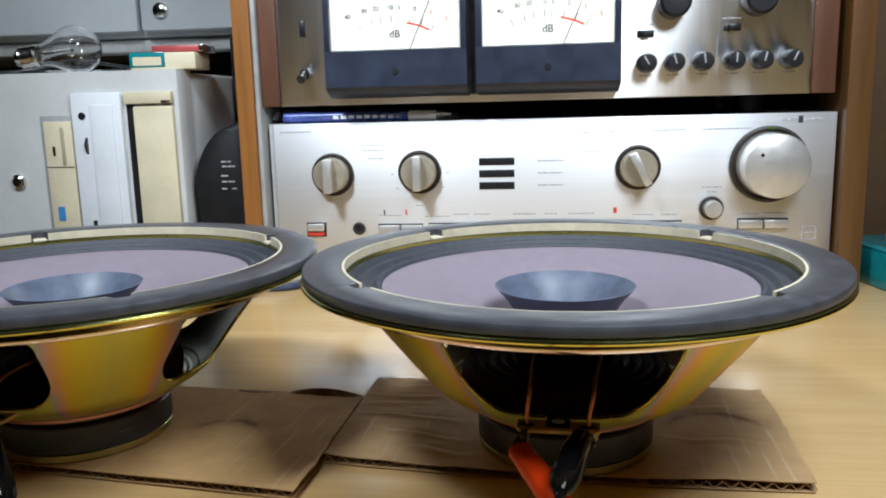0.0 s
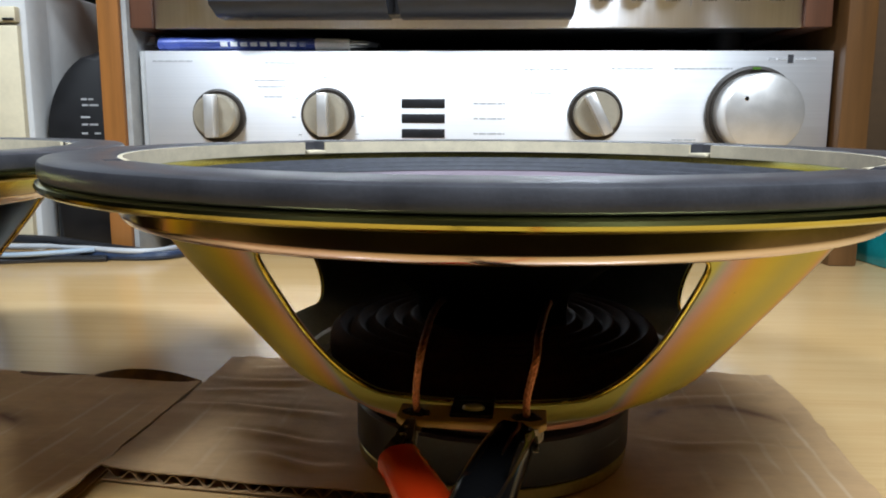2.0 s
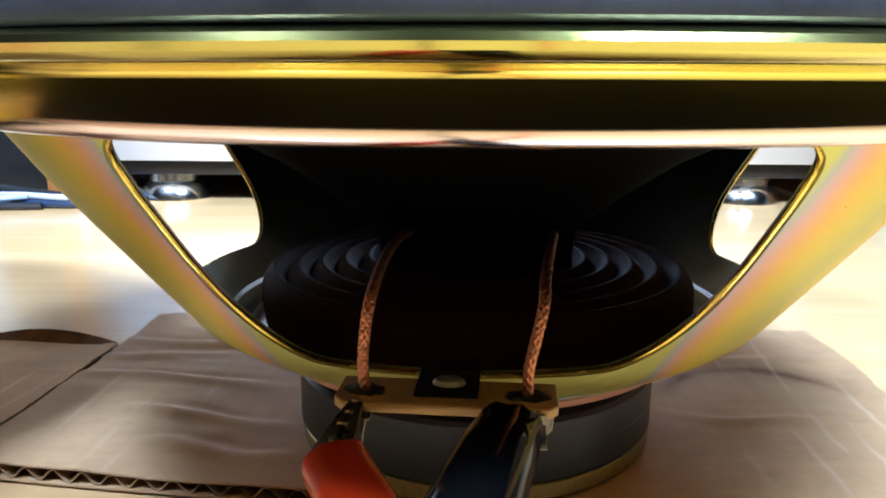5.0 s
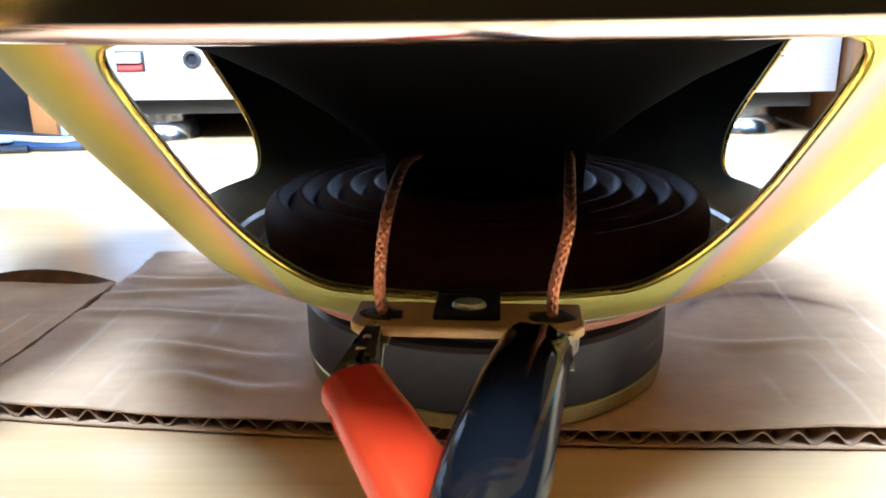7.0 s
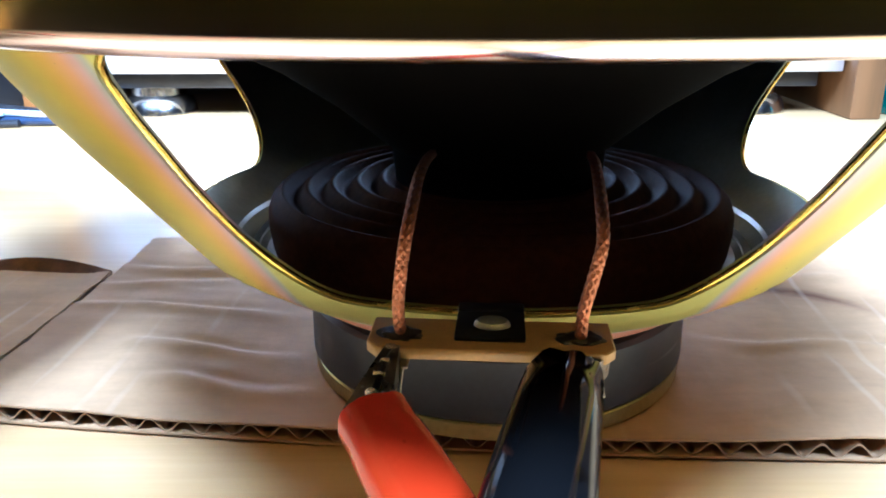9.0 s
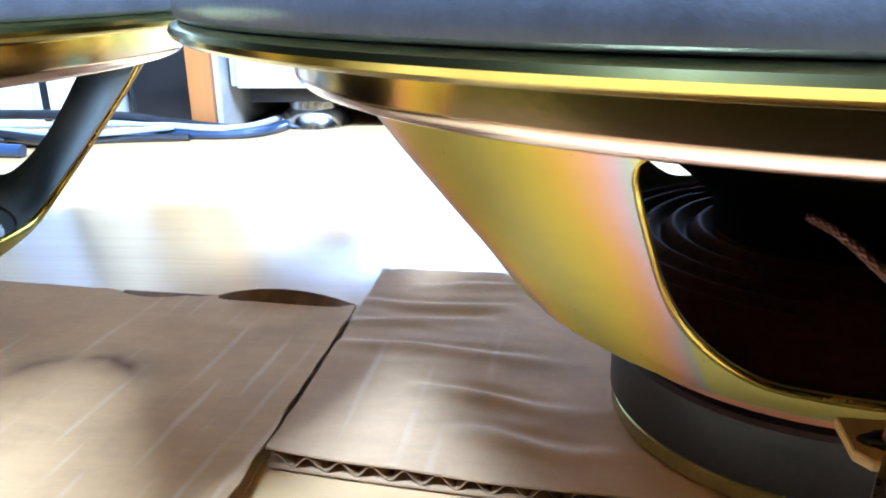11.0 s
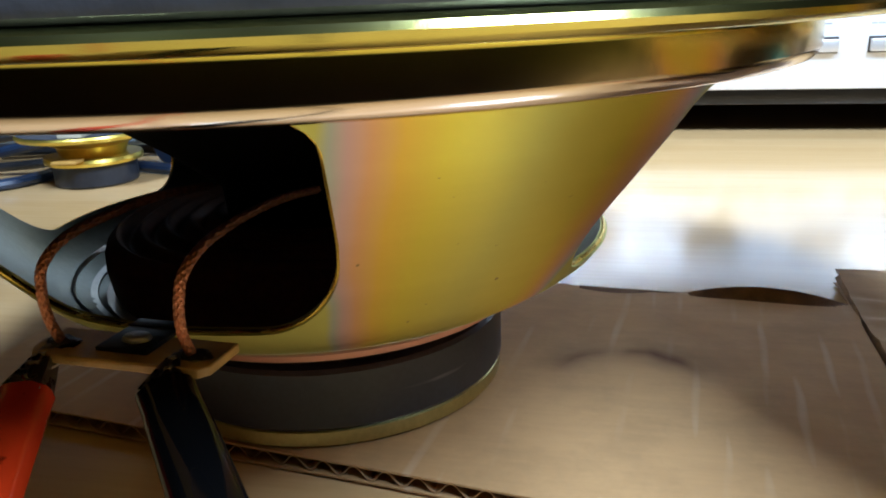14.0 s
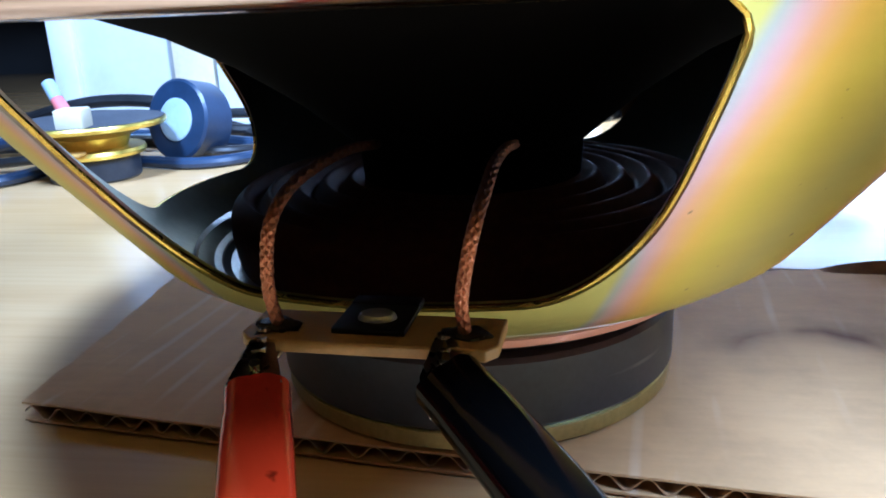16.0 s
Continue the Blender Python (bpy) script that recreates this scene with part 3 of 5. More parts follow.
    for k, a in enumerate(cuts):
        b = cuts[(k + 1) % 4] + (360 if k == 3 else 0)
        part("gasket_edge", arc_strip(a + 2.6, b - 2.6, 0.0902, 0.0912, 0.0800, 0.0839), M_CREAM, gasket, "cream cut edge of the gasket")
        part("gasket_tab", turned(box(0.0885, 0.0952, -0.0034, 0.0034, 0.0799, 0.0812, 0.0005), pose(0, 0, 0, 0, 0, a)), M_CREAM, gasket)
    # terminals on the front of the basket
    swing = pose(0, 0, 0, 0, 0, board_turn)
    bm = bmesh.new()
    rim = [(-0.0142, -0.0600), (-0.0142, -0.0668), (-0.0128, -0.0686), (0.0130, -0.0686), (0.0142, -0.0672), (0.0142, -0.0600)]
    low, high = [[bm.verts.new((x, y, z)) for x, y in rim] for z in (0.0353, 0.0367)]
    for k in range(6):
        bm.faces.new((low[k], low[(k + 1) % 6], high[(k + 1) % 6], high[k]))
    bm.faces.new(low)
    bm.faces.new(high)
    bmesh.ops.bevel(bm, geom=bm.edges[:], offset=0.00018, segments=1, profile=0.5, affect="EDGES")
    board = part("terminal_board", bm, M_PHENOLIC, sp, "tan phenolic terminal strip")
    board.matrix_local = swing
    tab = part("mounting_tab", box(-0.0041, 0.0041, -0.0664, -0.0585, 0.0367, 0.0374, 0.0002), M_BLACKSTEEL, board, "black steel tab")
    part("tab_fold", box(-0.0041, 0.0041, -0.0592, -0.0566, 0.0366, 0.0376, 0.0003), M_BLACKSTEEL, tab)
    rivet = part("rivet", lathe([(0, 0.0008), (0.0012, 0.0007), (0.0018, 0.0006), (0.0021, 0.0003), (0.0022, 0), (0, 0)], 28), M_TIN, board, "flat silver rivet")
    rivet.matrix_local = pose(0.0002, -0.0630, 0.0374) @ Matrix.Diagonal((1.0, 0.75, 1, 1))
    for sx in (-1, 1):
        x = 0.0104 * sx
        part("solder_lug", box(x - 0.0013, x + 0.0013, -0.0700, -0.0640, 0.0348, 0.0352, 0.0001), M_DULLSTEEL, board, "bent tinned solder lug")
        part("lug_tail", turned(box(-0.0016, 0.0016, -0.0002, 0.0002, -0.0030, 0.0, 0.0001), pose(x + 0.0006 * sx, -0.0698, 0.0351, -22, 0, 16 * sx)), M_DULLSTEEL, board)
        bm = bmesh.new()
        bmesh.ops.create_icosphere(bm, subdivisions=3, radius=1.0)
        for v in bm.verts:
            w = 1 + 0.35 * noise.noise(v.co * 2.3 + Vector((sx, 0, 0)))
            v.co = Vector((x + v.co.x * 0.0027 * w, -0.0650 + v.co.y * 0.0016 * w, 0.0367 + max(0, v.co.z) * 0.0009 * w))
        part("solder_blob", bm, M_SOOT, board, "blackened solder and flux")
        lean, tail = (0.0010, -0.0008) if sx < 0 else (0.0016, lead_end)
        part("braided_lead", braid([(x, -0.0652, 0.0366), (x, -0.0668, 0.0410), (x + lean * 0.5, -0.0676, 0.0455), (x + lean, -0.0668, 0.0492), (x + lean * 1.2, -0.0615, 0.0516), (x + lean + tail * 0.4, -0.0500, 0.0520), (x + lean + tail * 0.7, -0.0380, 0.0515), (x + lean + tail, -0.0250, 0.0498)]), M_COPPER, sp, "braided copper lead").matrix_local = swing
    return sp


def clip(name, label, vinyl, tip, start, end, cable, square=1.0, girth=0.0041, ragged=0.0):
    """A crocodile clip in a vinyl boot: its jaws at tip, the open boot from start to end, then its cable."""
    c = thing(name, label, "test clip", tip)
    o = Vector(tip)
    tip, start, end = Vector((0, 0, 0)), Vector(start) - o, Vector(end) - o
    axis = (end - start).normalized()
    side = axis.cross(Vector((0, 0, 1))).normalized()
    up = side.cross(axis)
    length, n = (end - start).length, 32
    # outer skin from the mouth to the tail, then back inside the mouth
    stations = [(0.0, 1.0), (0.004, 1.0)] + [(length * f, 1.0 + 0.16 * math.sin(f * math.pi * 0.5)) for f in (0.12, 0.25, 0.4, 0.55, 0.7)] + [(length * 0.85, 1.04), (length * 0.95, 0.72), (length, 0.46)]
    inner = [(0.010, 0.40), (0.006, 0.78), (0.0, 0.84)]
    bm, rings = bmesh.new(), []
    for d, w in inner + stations:
        ring = []
        for k in range(n):
            a = 2 * math.pi * k / n
            tear = ragged * noise.noise(Vector((math.cos(a) * 2.4, math.sin(a) * 2.4, o.x * 60))) if d == 0.0 else 0.0
            sag = 0.0010 * math.sin(math.pi * min(1.0, d / length))
            ring.append(bm.verts.new(start + axis * (d + tear) + side * girth * w * bend(math.cos(a), square) + up * (girth * 0.88 * w * bend(math.sin(a), square) + sag)))
        rings.append(ring)
    for a, b in zip(rings, rings[1:]):
        for k in range(n):
            bm.faces.new((a[k], a[(k + 1) % n], b[(k + 1) % n], b[k]))
    bm.faces.new(rings[0][::-1])
    bm.faces.new(rings[-1])
    part("boot", bm, vinyl, c)
    # two pressed channels, hinged on a pin, with a coil spring between
    d = (start - tip).normalized()
    up = d.cross(Vector((0, 0, 1))).normalized()
    side = up.cross(d)
    reach = (start - tip).length + 0.001
    for s in (-1, 1):
        bm = bmesh.new()
        wall = 0.00032
        rows = []
        for f in (0.0, 0.2, 0.45, 0.7, 1.0):
            p = tip - d * 0.0028 + d * (reach + 0.0028) * f
            half, deep = 0.0010 + 0.0012 * f ** 0.7, 0.0006 + 0.0010 * f
            lift = up * s * (0.0002 + 0.0010 * f)
            rows.append([bm.verts.new(p + lift + side * x + up * s * z) for x, z in ((-half, -deep * 0.3), (-half, deep), (half, deep), (half, -deep * 0.3), (half - wall, -deep * 0.3), (half - wall, deep - wall), (-half + wall, deep - wall), (-half + wall, -deep * 0.3))])
        for a, b in zip(rows, rows[1:]):
            for k in range(8):
                bm.faces.new((a[k], a[(k + 1) % 8], b[(k + 1) % 8], b[k]))
        for r in (rows[0], rows[-1]):
            bm.faces.new((r[0], r[1], r[6], r[7]))
            bm.faces.new((r[1], r[2], r[5], r[6]))
            bm.faces.new((r[2], r[3], r[4], r[5]))
        jaw = part("jaw", bm, M_DULLSTEEL, c, "dull pressed steel jaw")
        for k in range(3):
            for x in (-1, 1):
                p = tip - d * (0.0024 - 0.0019 * k) + side * x * (0.0012 + 0.00030 * k) + up * s * (0.0003 + 0.0002 * k)
                part("jaw_tooth", sweep([p, p - up * s * 0.0010], lambda f: 0.0006 * (1 - 0.8 * f), 6, 0.5), M_DULLSTEEL, jaw)
    part("pivot_pin", sweep([tip + d * 0.0045 - side * 0.0030, tip + d * 0.0045 + side * 0.0030], 0.0006, 12), M_STEEL, c, "bright pivot pin")
    coil = [tip + d * (0.0045 + 0.0013 * math.cos(k * 0.5)) + up * 0.0013 * math.sin(k * 0.5) + side * (-0.0016 + 0.00006 * k) for k in range(54)]
    part("spring", sweep(coil, 0.00024, 6), M_STEEL, c, "small bright coil spring")
    part("spring_leg", sweep([tip + d * 0.0045 - side * 0.0030 + up * 0.0018, tip + d * (reach - 0.001) - side * 0.0036 + up * 0.0004], 0.00026, 6), M_STEEL, c)
    part("cable", sweep(smooth_path([end - axis * 0.002] + [Vector(p) - o for p in cable], 10), 0.0016, 10), vinyl, c)
    return c


RIGHT, LEFT = (0.0042, 0.2411), (-0.2106, 0.2388)
speaker = loudspeaker_driver(36.6, -0.9, M_ARM, 0.0028)
speaker.matrix_world = pose(RIGHT[0], RIGHT[1], 0, 0, 0, -3.3)
speaker = loudspeaker_driver(33.6, 1.1, M_ARMWIDE, -0.0010)
speaker.matrix_world = pose(LEFT[0], LEFT[1], 0, 0, 0, -5.0)

RED_CLIP, BLACK_CLIP = "crocodile clip in a red vinyl boot gripping a speaker lug", "crocodile clip in a glossy black vinyl boot gripping a speaker lug"
clip("test_clip", RED_CLIP, M_RED, (-0.0122, 0.1722, 0.0346), (-0.0136, 0.1674, 0.0314), (0.0026, 0.1351, 0.0221), [(0.006, 0.126, 0.018), (0.014, 0.100, 0.006), (0.022, 0.060, 0.0018), (0.028, 0.0, 0.0018), (0.032, -0.024, -0.004), (0.033, -0.030, -0.12)], 0.80, 0.0040, 0.0003)
clip("test_clip", BLACK_CLIP, M_BLACKVINYL, (0.0104, 0.1722, 0.0346), (0.0070, 0.1688, 0.0352), (-0.0013, 0.1337, 0.0342), [(-0.003, 0.122, 0.030), (-0.008, 0.095, 0.008), (-0.014, 0.070, 0.0020), (-0.022, 0.0, 0.0018), (-0.026, -0.024, -0.004), (-0.028, -0.030, -0.12)], 1.0, 0.0043, 0.0016)
clip("test_clip", RED_CLIP, M_RED, (-0.2263, 0.1712, 0.0350), (-0.2252, 0.1660, 0.0332), (-0.2156, 0.1355, 0.0177), [(-0.214, 0.128, 0.013), (-0.211, 0.100, 0.003), (-0.209, 0.06, 0.0018), (-0.202, 0.0, 0.0018), (-0.198, -0.024, -0.004), (-0.197, -0.030, -0.12)], 0.72, 0.0033, 0.0002)
clip("test_clip", BLACK_CLIP, M_BLACKVINYL, (-0.2064, 0.1700, 0.0350), (-0.2060, 0.1680, 0.0340), (-0.1807, 0.1409, 0.0177), [(-0.173, 0.134, 0.012), (-0.155, 0.110, 0.003), (-0.14, 0.08, 0.0018), (-0.125, 0.0, 0.0018), (-0.120, -0.024, -0.004), (-0.119, -0.030, -0.12)], 1.0, 0.0038, 0.0004)


# ---- cardboard pieces ----
def card_sheet(name, label, corners, material, seed, bumps, creases=(), bow=0.0, top=0.0040):
    """Corrugated board: two liners with a fluted core between, corners from the front left anticlockwise."""
    c = thing(name, label, "cardboard", kind="")
    fl, fr, br, bl = [Vector((*p, 0)) for p in corners]
    nx, ny = 170, 100

    def lift(p):
        w = noise.noise(Vector((p.x * 23 + seed, p.y * 23, 0))) + 0.9 * (0.35 - abs(noise.noise(Vector((p.x * 30 + seed, p.y * 55, 3)))))
        d = min(math.hypot(p.x - q[0], p.y - q[1]) for q in (RIGHT, LEFT))
        h = max(-0.0002, bumps * (w + 0.15))
        for x0, x1, y0, slope, amp in creases:
            f = (p.x - x0) / (x1 - x0)
            if 0 < f < 1:
                off = (p.y - y0 - slope * (p.x - x0) - 0.0026 * noise.noise(Vector((p.x * 60, seed, y0 * 40)))) / 0.0027
                h += amp * math.sin(math.pi * f) ** 0.6 * (math.exp(-off * off) - 0.55 * math.exp(-(off - 1.3) ** 2 * 2.5))
        return max(-0.0003, h) * min(1, max(0, (d - 0.037) / 0.02))

    def along(u, v):
        p = (fl * (1 - u) + fr * u) * (1 - v) + (bl * (1 - u) + br * u) * v
        p.y -= bow * 4 * u * (1 - u) * (1 - v)
        return p

    def liner(z, thick, wob):
        bm = bmesh.new()
        rows = []
        for s in (0, 1):
            grid = []
            for i in range(nx + 1):
                col = []
                for j in range(ny + 1):
                    u, v = i / nx, j / ny
                    p = along(u, v)
                    edge = 0.0007 * noise.noise(Vector((p.x * 160 + seed, p.y * 160, 7)))
                    if j == ny:
                        p.y += edge * 2.2
                    if i in (0, nx):
                        p.x += edge
                    col.append(bm.verts.new((p.x, p.y, z + thick * s + (lift(p) if wob else 0.0003 * noise.noise(Vector((p.x * 30, p.y * 30, seed)))))))
                grid.append(col)
            rows.append(grid)
        for g in rows:
            for i in range(nx):
                for j in range(ny):
                    bm.faces.new((g[i][j], g[i + 1][j], g[i + 1][j + 1], g[i][j + 1]))
        a, b = rows
        ring = [(i, 0) for i in range(nx)] + [(nx, j) for j in range(ny)] + [(i, ny) for i in range(nx, 0, -1)] + [(0, j) for j in range(ny, 0, -1)]
        for (i, j), (k, l) in zip(ring, ring[1:] + ring[:1]):
            bm.faces.new((a[i][j], a[k][l], b[k][l], b[i][j]))
        return bm

    part("top_liner", liner(top - 0.0004, 0.0004, True), material, c)
    part("bottom_liner", liner(0.0006, 0.0004, False), material, c)
    bm = bmesh.new()
    n = int((fr - fl).length / 0.0060 * 12)
    rows = []
    for i in range(n + 1):
        u = i / n
        h = 0.0010 + (top - 0.0017) * (0.5 + 0.5 * math.sin(i / 12 * 2 * math.pi + 0.5 * noise.noise(Vector((i * 0.06, seed, 0)))))
        f, b = along(u, 0), along(u, 1)
        f, b = f + (b - f) * 0.004, b + (f - b) * 0.004
        rows.append([bm.verts.new((p.x, p.y, h + dz)) for p in (f, b) for dz in (0.0, 0.00028)])
    for p, q in zip(rows, rows[1:]):
        for k, j in ((0, 2), (1, 3), (0, 1), (2, 3)):
            bm.faces.new((p[k], p[j], q[j], q[k]))
    part("fluted_core", bm, M_CARDCORE, c, "wavy corrugated core")
    return c


card_sheet("cardboard_sheet", "creased brown corrugated cardboard sheet with scuffs", [(-0.0952, 0.2188), (0.0960, 0.2048), (0.1029, 0.3050), (-0.0910, 0.3122)], M_CARD_B, 3.0, 0.0013,
           [(-0.094, -0.050, 0.290, -0.10, 0.0010), (-0.094, -0.056, 0.277, 0.05, 0.0009), (-0.094, -0.040, 0.263, -0.12, 0.0011), (-0.080, -0.030, 0.300, 0.04, 0.0008), (-0.075, -0.025, 0.243, -0.20, 0.0012), (-0.065, -0.015, 0.226, -0.12, 0.0010), (0.030, 0.098, 0.246, -0.10, 0.0008), (0.045, 0.095, 0.275, 0.12, 0.0006)], 0.0040)
left_card = card_sheet("cardboard_sheet", "brown corrugated cardboard sheet with a ring mark and torn edge", [(-0.2906, 0.2130), (-0.0988, 0.1870), (-0.0932, 0.2863), (-0.2960, 0.3060)], M_CARD_A, 11.0, 0.0004)
bm = bmesh.new()
rows = []
for i in range(41):
    f = i / 40
    x = -0.160 + 0.066 * f
    y = 0.2925 - 0.0060 * f
    w = max(0.0, math.sin((f - 0.42) * math.pi / 0.57)) if 0.42 < f < 0.99 else 0.0
    h = 0.0041 + 0.0030 * w ** 0.8
    rows.append([bm.verts.new((x, y - 0.0030, 0.0039)), bm.verts.new((x, y + 0.0006, h)), bm.verts.new((x, y + 0.0010, h - 0.0005)), bm.verts.new((x, y - 0.0026, 0.0034))])
for p, q in zip(rows, rows[1:]):
    for k in range(4):
        bm.faces.new((p[k], p[(k + 1) % 4], q[(k + 1) % 4], q[k]))
part("torn_flap", bm, M_TORN, left_card, "lifted torn liner edge")


# ---- amplifier ----
FACE = 0.55


def rotary(parent, x, z, turn, y=FACE, r=0.0140):
    k = part("rotary_knob", turned(lathe([(0.0, 0.0), (r + 0.0034, 0.0), (r + 0.0034, 0.0016), (r + 0.0020, 0.0020), (r + 0.0010, 0.0008), (0, 0.0008)], 56), pose(x, y, z, 90)), M_KNOBRING, parent, "dark bronze bezel ring")
    part("knob_cap", turned(knob_shape(r, 0.0105, 56, 0.0012), pose(x, y - 0.0012, z)), M_KNOB, k, "champagne metal knob")
    part("knob_grip", turned(box(-0.0029, 0.0029, -0.0225, -0.0110, -r + 0.0006, r - 0.0006, 0.0007), pose(x, y, z, 0, turn, 0)), M_KNOBLIGHT, k, "pale grip bar")
    return k


def push_buttons(parent, x0, x1, z, count, h=0.0085):
    """A sunken frame with a row of keys."""
    f = part("button_frame", box(x0, x1, FACE - 0.0006, FACE + 0.001, z - h / 2, z + h / 2, 0.0003), M_KNOBRING, parent, "dark recessed key frame")
    w = (x1 - x0) / count
    for i in range(count):
        part("push_button", box(x0 + w * i + 0.0007, x0 + w * (i + 1) - 0.0005, FACE - 0.0042, FACE, z - h / 2 + 0.0009, z + h / 2 - 0.0012, 0.0005), M_KNOBLIGHT, f, "silver push button")


def amplifier():
    a = thing("amplifier", "silver-faced stereo amplifier standing on chromed feet", "amplifier", (-0.003, 0, -0.0075))
    part("case", box(-0.214, 0.214, 0.556, 0.90, 0.034, 0.142, 0.002), M_CASE, a, "dark grey metal case")
    part("side_cheek", box(-0.2205, -0.2165, 0.553, 0.88, 0.034, 0.142, 0.0008), M_GREYTRIM, a)
    part("side_cheek", box(0.2165, 0.2205, 0.553, 0.88, 0.034, 0.142, 0.0008), M_GREYTRIM, a)
    part("face_plate", box(-0.216, 0.222, 0.550, 0.556, 0.0332, 0.1421, 0.0008), M_SILVER, a, "brushed silver face plate")
    part("base_strip", box(-0.212, 0.212, 0.558, 0.62, 0.024, 0.034, 0.001), M_BLACK, a)
    for x in (-0.1765, 0.178):
        for y in (0.575, 0.85):
            part("foot", turned(lathe([(0, 0), (0.0215, 0), (0.0220, 0.0008), (0.0219, 0.0024), (0.0214, 0.0044), (0.0206, 0.0066), (0.0194, 0.0088), (0.0178, 0.0106), (0.0160, 0.0118), (0.0150, 0.026), (0, 0.026)], 64), pose(x, y, 0.0075)), M_STEEL, a, "chromed round foot")
    rotary(a, -0.168, 0.1005, 0)
    rotary(a, -0.0965, 0.1015, 0)
    rotary(a, 0.0755, 0.1025, -27)
    for i in range(3):
        z = 0.1090 - 0.0096 * i
        part("indicator_window", box(-0.0485, -0.0205, FACE - 0.0005, FACE + 0.001, z - 0.0029, z + 0.0029, 0.0002), M_BLACK, a, "black indicator slot")
        print_bar("print", a, 0.008, z, 0.020, 0.0009, FACE, M_GREYINK)
    vol = part("volume_knob", turned(lathe([(0, 0), (0.0292, 0), (0.0292, 0.0026), (0.0272, 0.0032), (0.0260, 0.0010), (0, 0.0010)], 80), pose(0.1735, FACE, 0.1035, 90)), M_KNOBRING, a, "dark bronze volume ring")
    part("volume_cap", turned(lathe([(0, 0.001), (0.0243, 0.001), (0.0240, 0.0230), (0.0234, 0.0250), (0.0218, 0.0260), (0, 0.0262)], 80), pose(0.1735, FACE, 0.1035, 90)), M_KNOBLIGHT, vol, "large pale satin volume knob")
    part("volume_dot", turned(knob_shape(0.0014, 0.0006, 16, 0.0002), pose(0.1620, FACE - 0.0258, 0.1120)), M_STEEL, vol)
    part("volume_lamp", box(0.1715, 0.1765, FACE - 0.0040, FACE - 0.0028, 0.1303, 0.1318), plain("dim_green_lens", (0.05, 0.12, 0.01), 0.3), vol, "small green mark")
    bal = part("balance_knob", turned(lathe([(0, 0), (0.0092, 0), (0.0092, 0.002), (0.0080, 0.0022), (0, 0.0010)], 40), pose(0.1320, FACE, 0.0700, 90)), M_KNOBRING, a)
    part("balance_cap", turned(knob_shape(0.0066, 0.0110, 40, 0.0008), pose(0.1320, FACE, 0.0700)), M_KNOBLIGHT, bal)
    pw = part("power_switch", box(-0.1922, -0.1757, FACE - 0.0006, FACE + 0.001, 0.0495, 0.0612, 0.0003), M_KNOBRING, a, "power switch")
    part("power_key", box(-0.1908, -0.1771, FACE - 0.0040, FACE, 0.0545, 0.0602, 0.0005), M_KNOBLIGHT, pw)
    part("power_mark", box(-0.1908, -0.1771, FACE - 0.0022, FACE, 0.0505, 0.0536, 0.0004), M_REDINK, pw, "red mark on the power switch")
    jk = part("headphone_jack", turned(lathe([(0.0030, 0), (0.0052, 0), (0.0052, 0.0012), (0.0045, 0.0018), (0.0034, 0.0018), (0.0030, 0.0008)], 32, closed=True), pose(-0.148, FACE, 0.0560, 90)), M_KNOBRING, a, "chromed headphone socket")
    part("jack_hole", turned(knob_shape(0.0031, 0.0003, 24, 0.0001), pose(-0.148, FACE, 0.0560)), M_BLACK, jk)
    push_buttons(a, -0.1320, -0.0950, 0.0555, 2)
    push_buttons(a, -0.0905, -0.0370, 0.0560, 3)
    push_buttons(a, -0.0225, 0.0560, 0.0560, 4)
    push_buttons(a, 0.0725, 0.1100, 0.0565, 2)
    push_buttons(a, 0.1520, 0.1900, 0.0575, 2)
    for x, z, w in ((-0.1975, 0.1355, 0.026), (-0.124, 0.1345, 0.026), (-0.133, 0.1235, 0.022), (-0.133, 0.1195, 0.018), (-0.132, 0.1130, 0.012), (-0.0965, 0.1255, 0.006), (-0.0965, 0.0745, 0.008), (0.035, 0.1305, 0.010), (0.052, 0.1305, 0.012),
                    (0.098, 0.1310, 0.026), (0.142, 0.1310, 0.036), (0.132, 0.0865, 0.015), (0.132, 0.0828, 0.007), (-0.122, 0.0665, 0.018), (-0.083, 0.0655, 0.020), (-0.0635, 0.0670, 0.014), (-0.0470, 0.0670, 0.012), (-0.0130, 0.0668, 0.018),
                    (0.0080, 0.0668, 0.010), (0.0330, 0.0668, 0.022), (0.0800, 0.0655, 0.016), (0.1000, 0.0655, 0.012), (0.1620, 0.0655, 0.013), (0.1800, 0.0655, 0.018)):
        print_bar("print", a, x, z, w, 0.0008, FACE, M_GREYINK)
    for s in range(9):
        t = radians(-125 + s * 31)
        print_bar("print", a, -0.0965 + 0.0225 * math.sin(t), 0.1015 + 0.0225 * math.cos(t), 0.0022, 0.0007, FACE, M_GREYINK)
    for x in (0.188, 0.205):
        print_bar("print", a, x, 0.1370, 0.012, 0.0014, FACE, M_GREYINK)
    print_bar("print", a, 0.1955, 0.1370, 0.0034, 0.0052, FACE, M_INK)
    print_bar("print", a, -0.1265, 0.0690, 0.0012, 0.0045, FACE, M_INK)
    print_bar("print", a, -0.1085, 0.0690, 0.0012, 0.0045, FACE, M_REDINK)
    print_bar("print", a, 0.0585, 0.0690, 0.0026, 0.0045, FACE, M_REDINK)
    print_bar("print", a, 0.0345, 0.1230, 0.0004, 0.0150, FACE, M_GREYINK)
    print_bar("print", a, 0.0410, 0.1157, 0.0130, 0.0005, FACE, M_GREYINK)
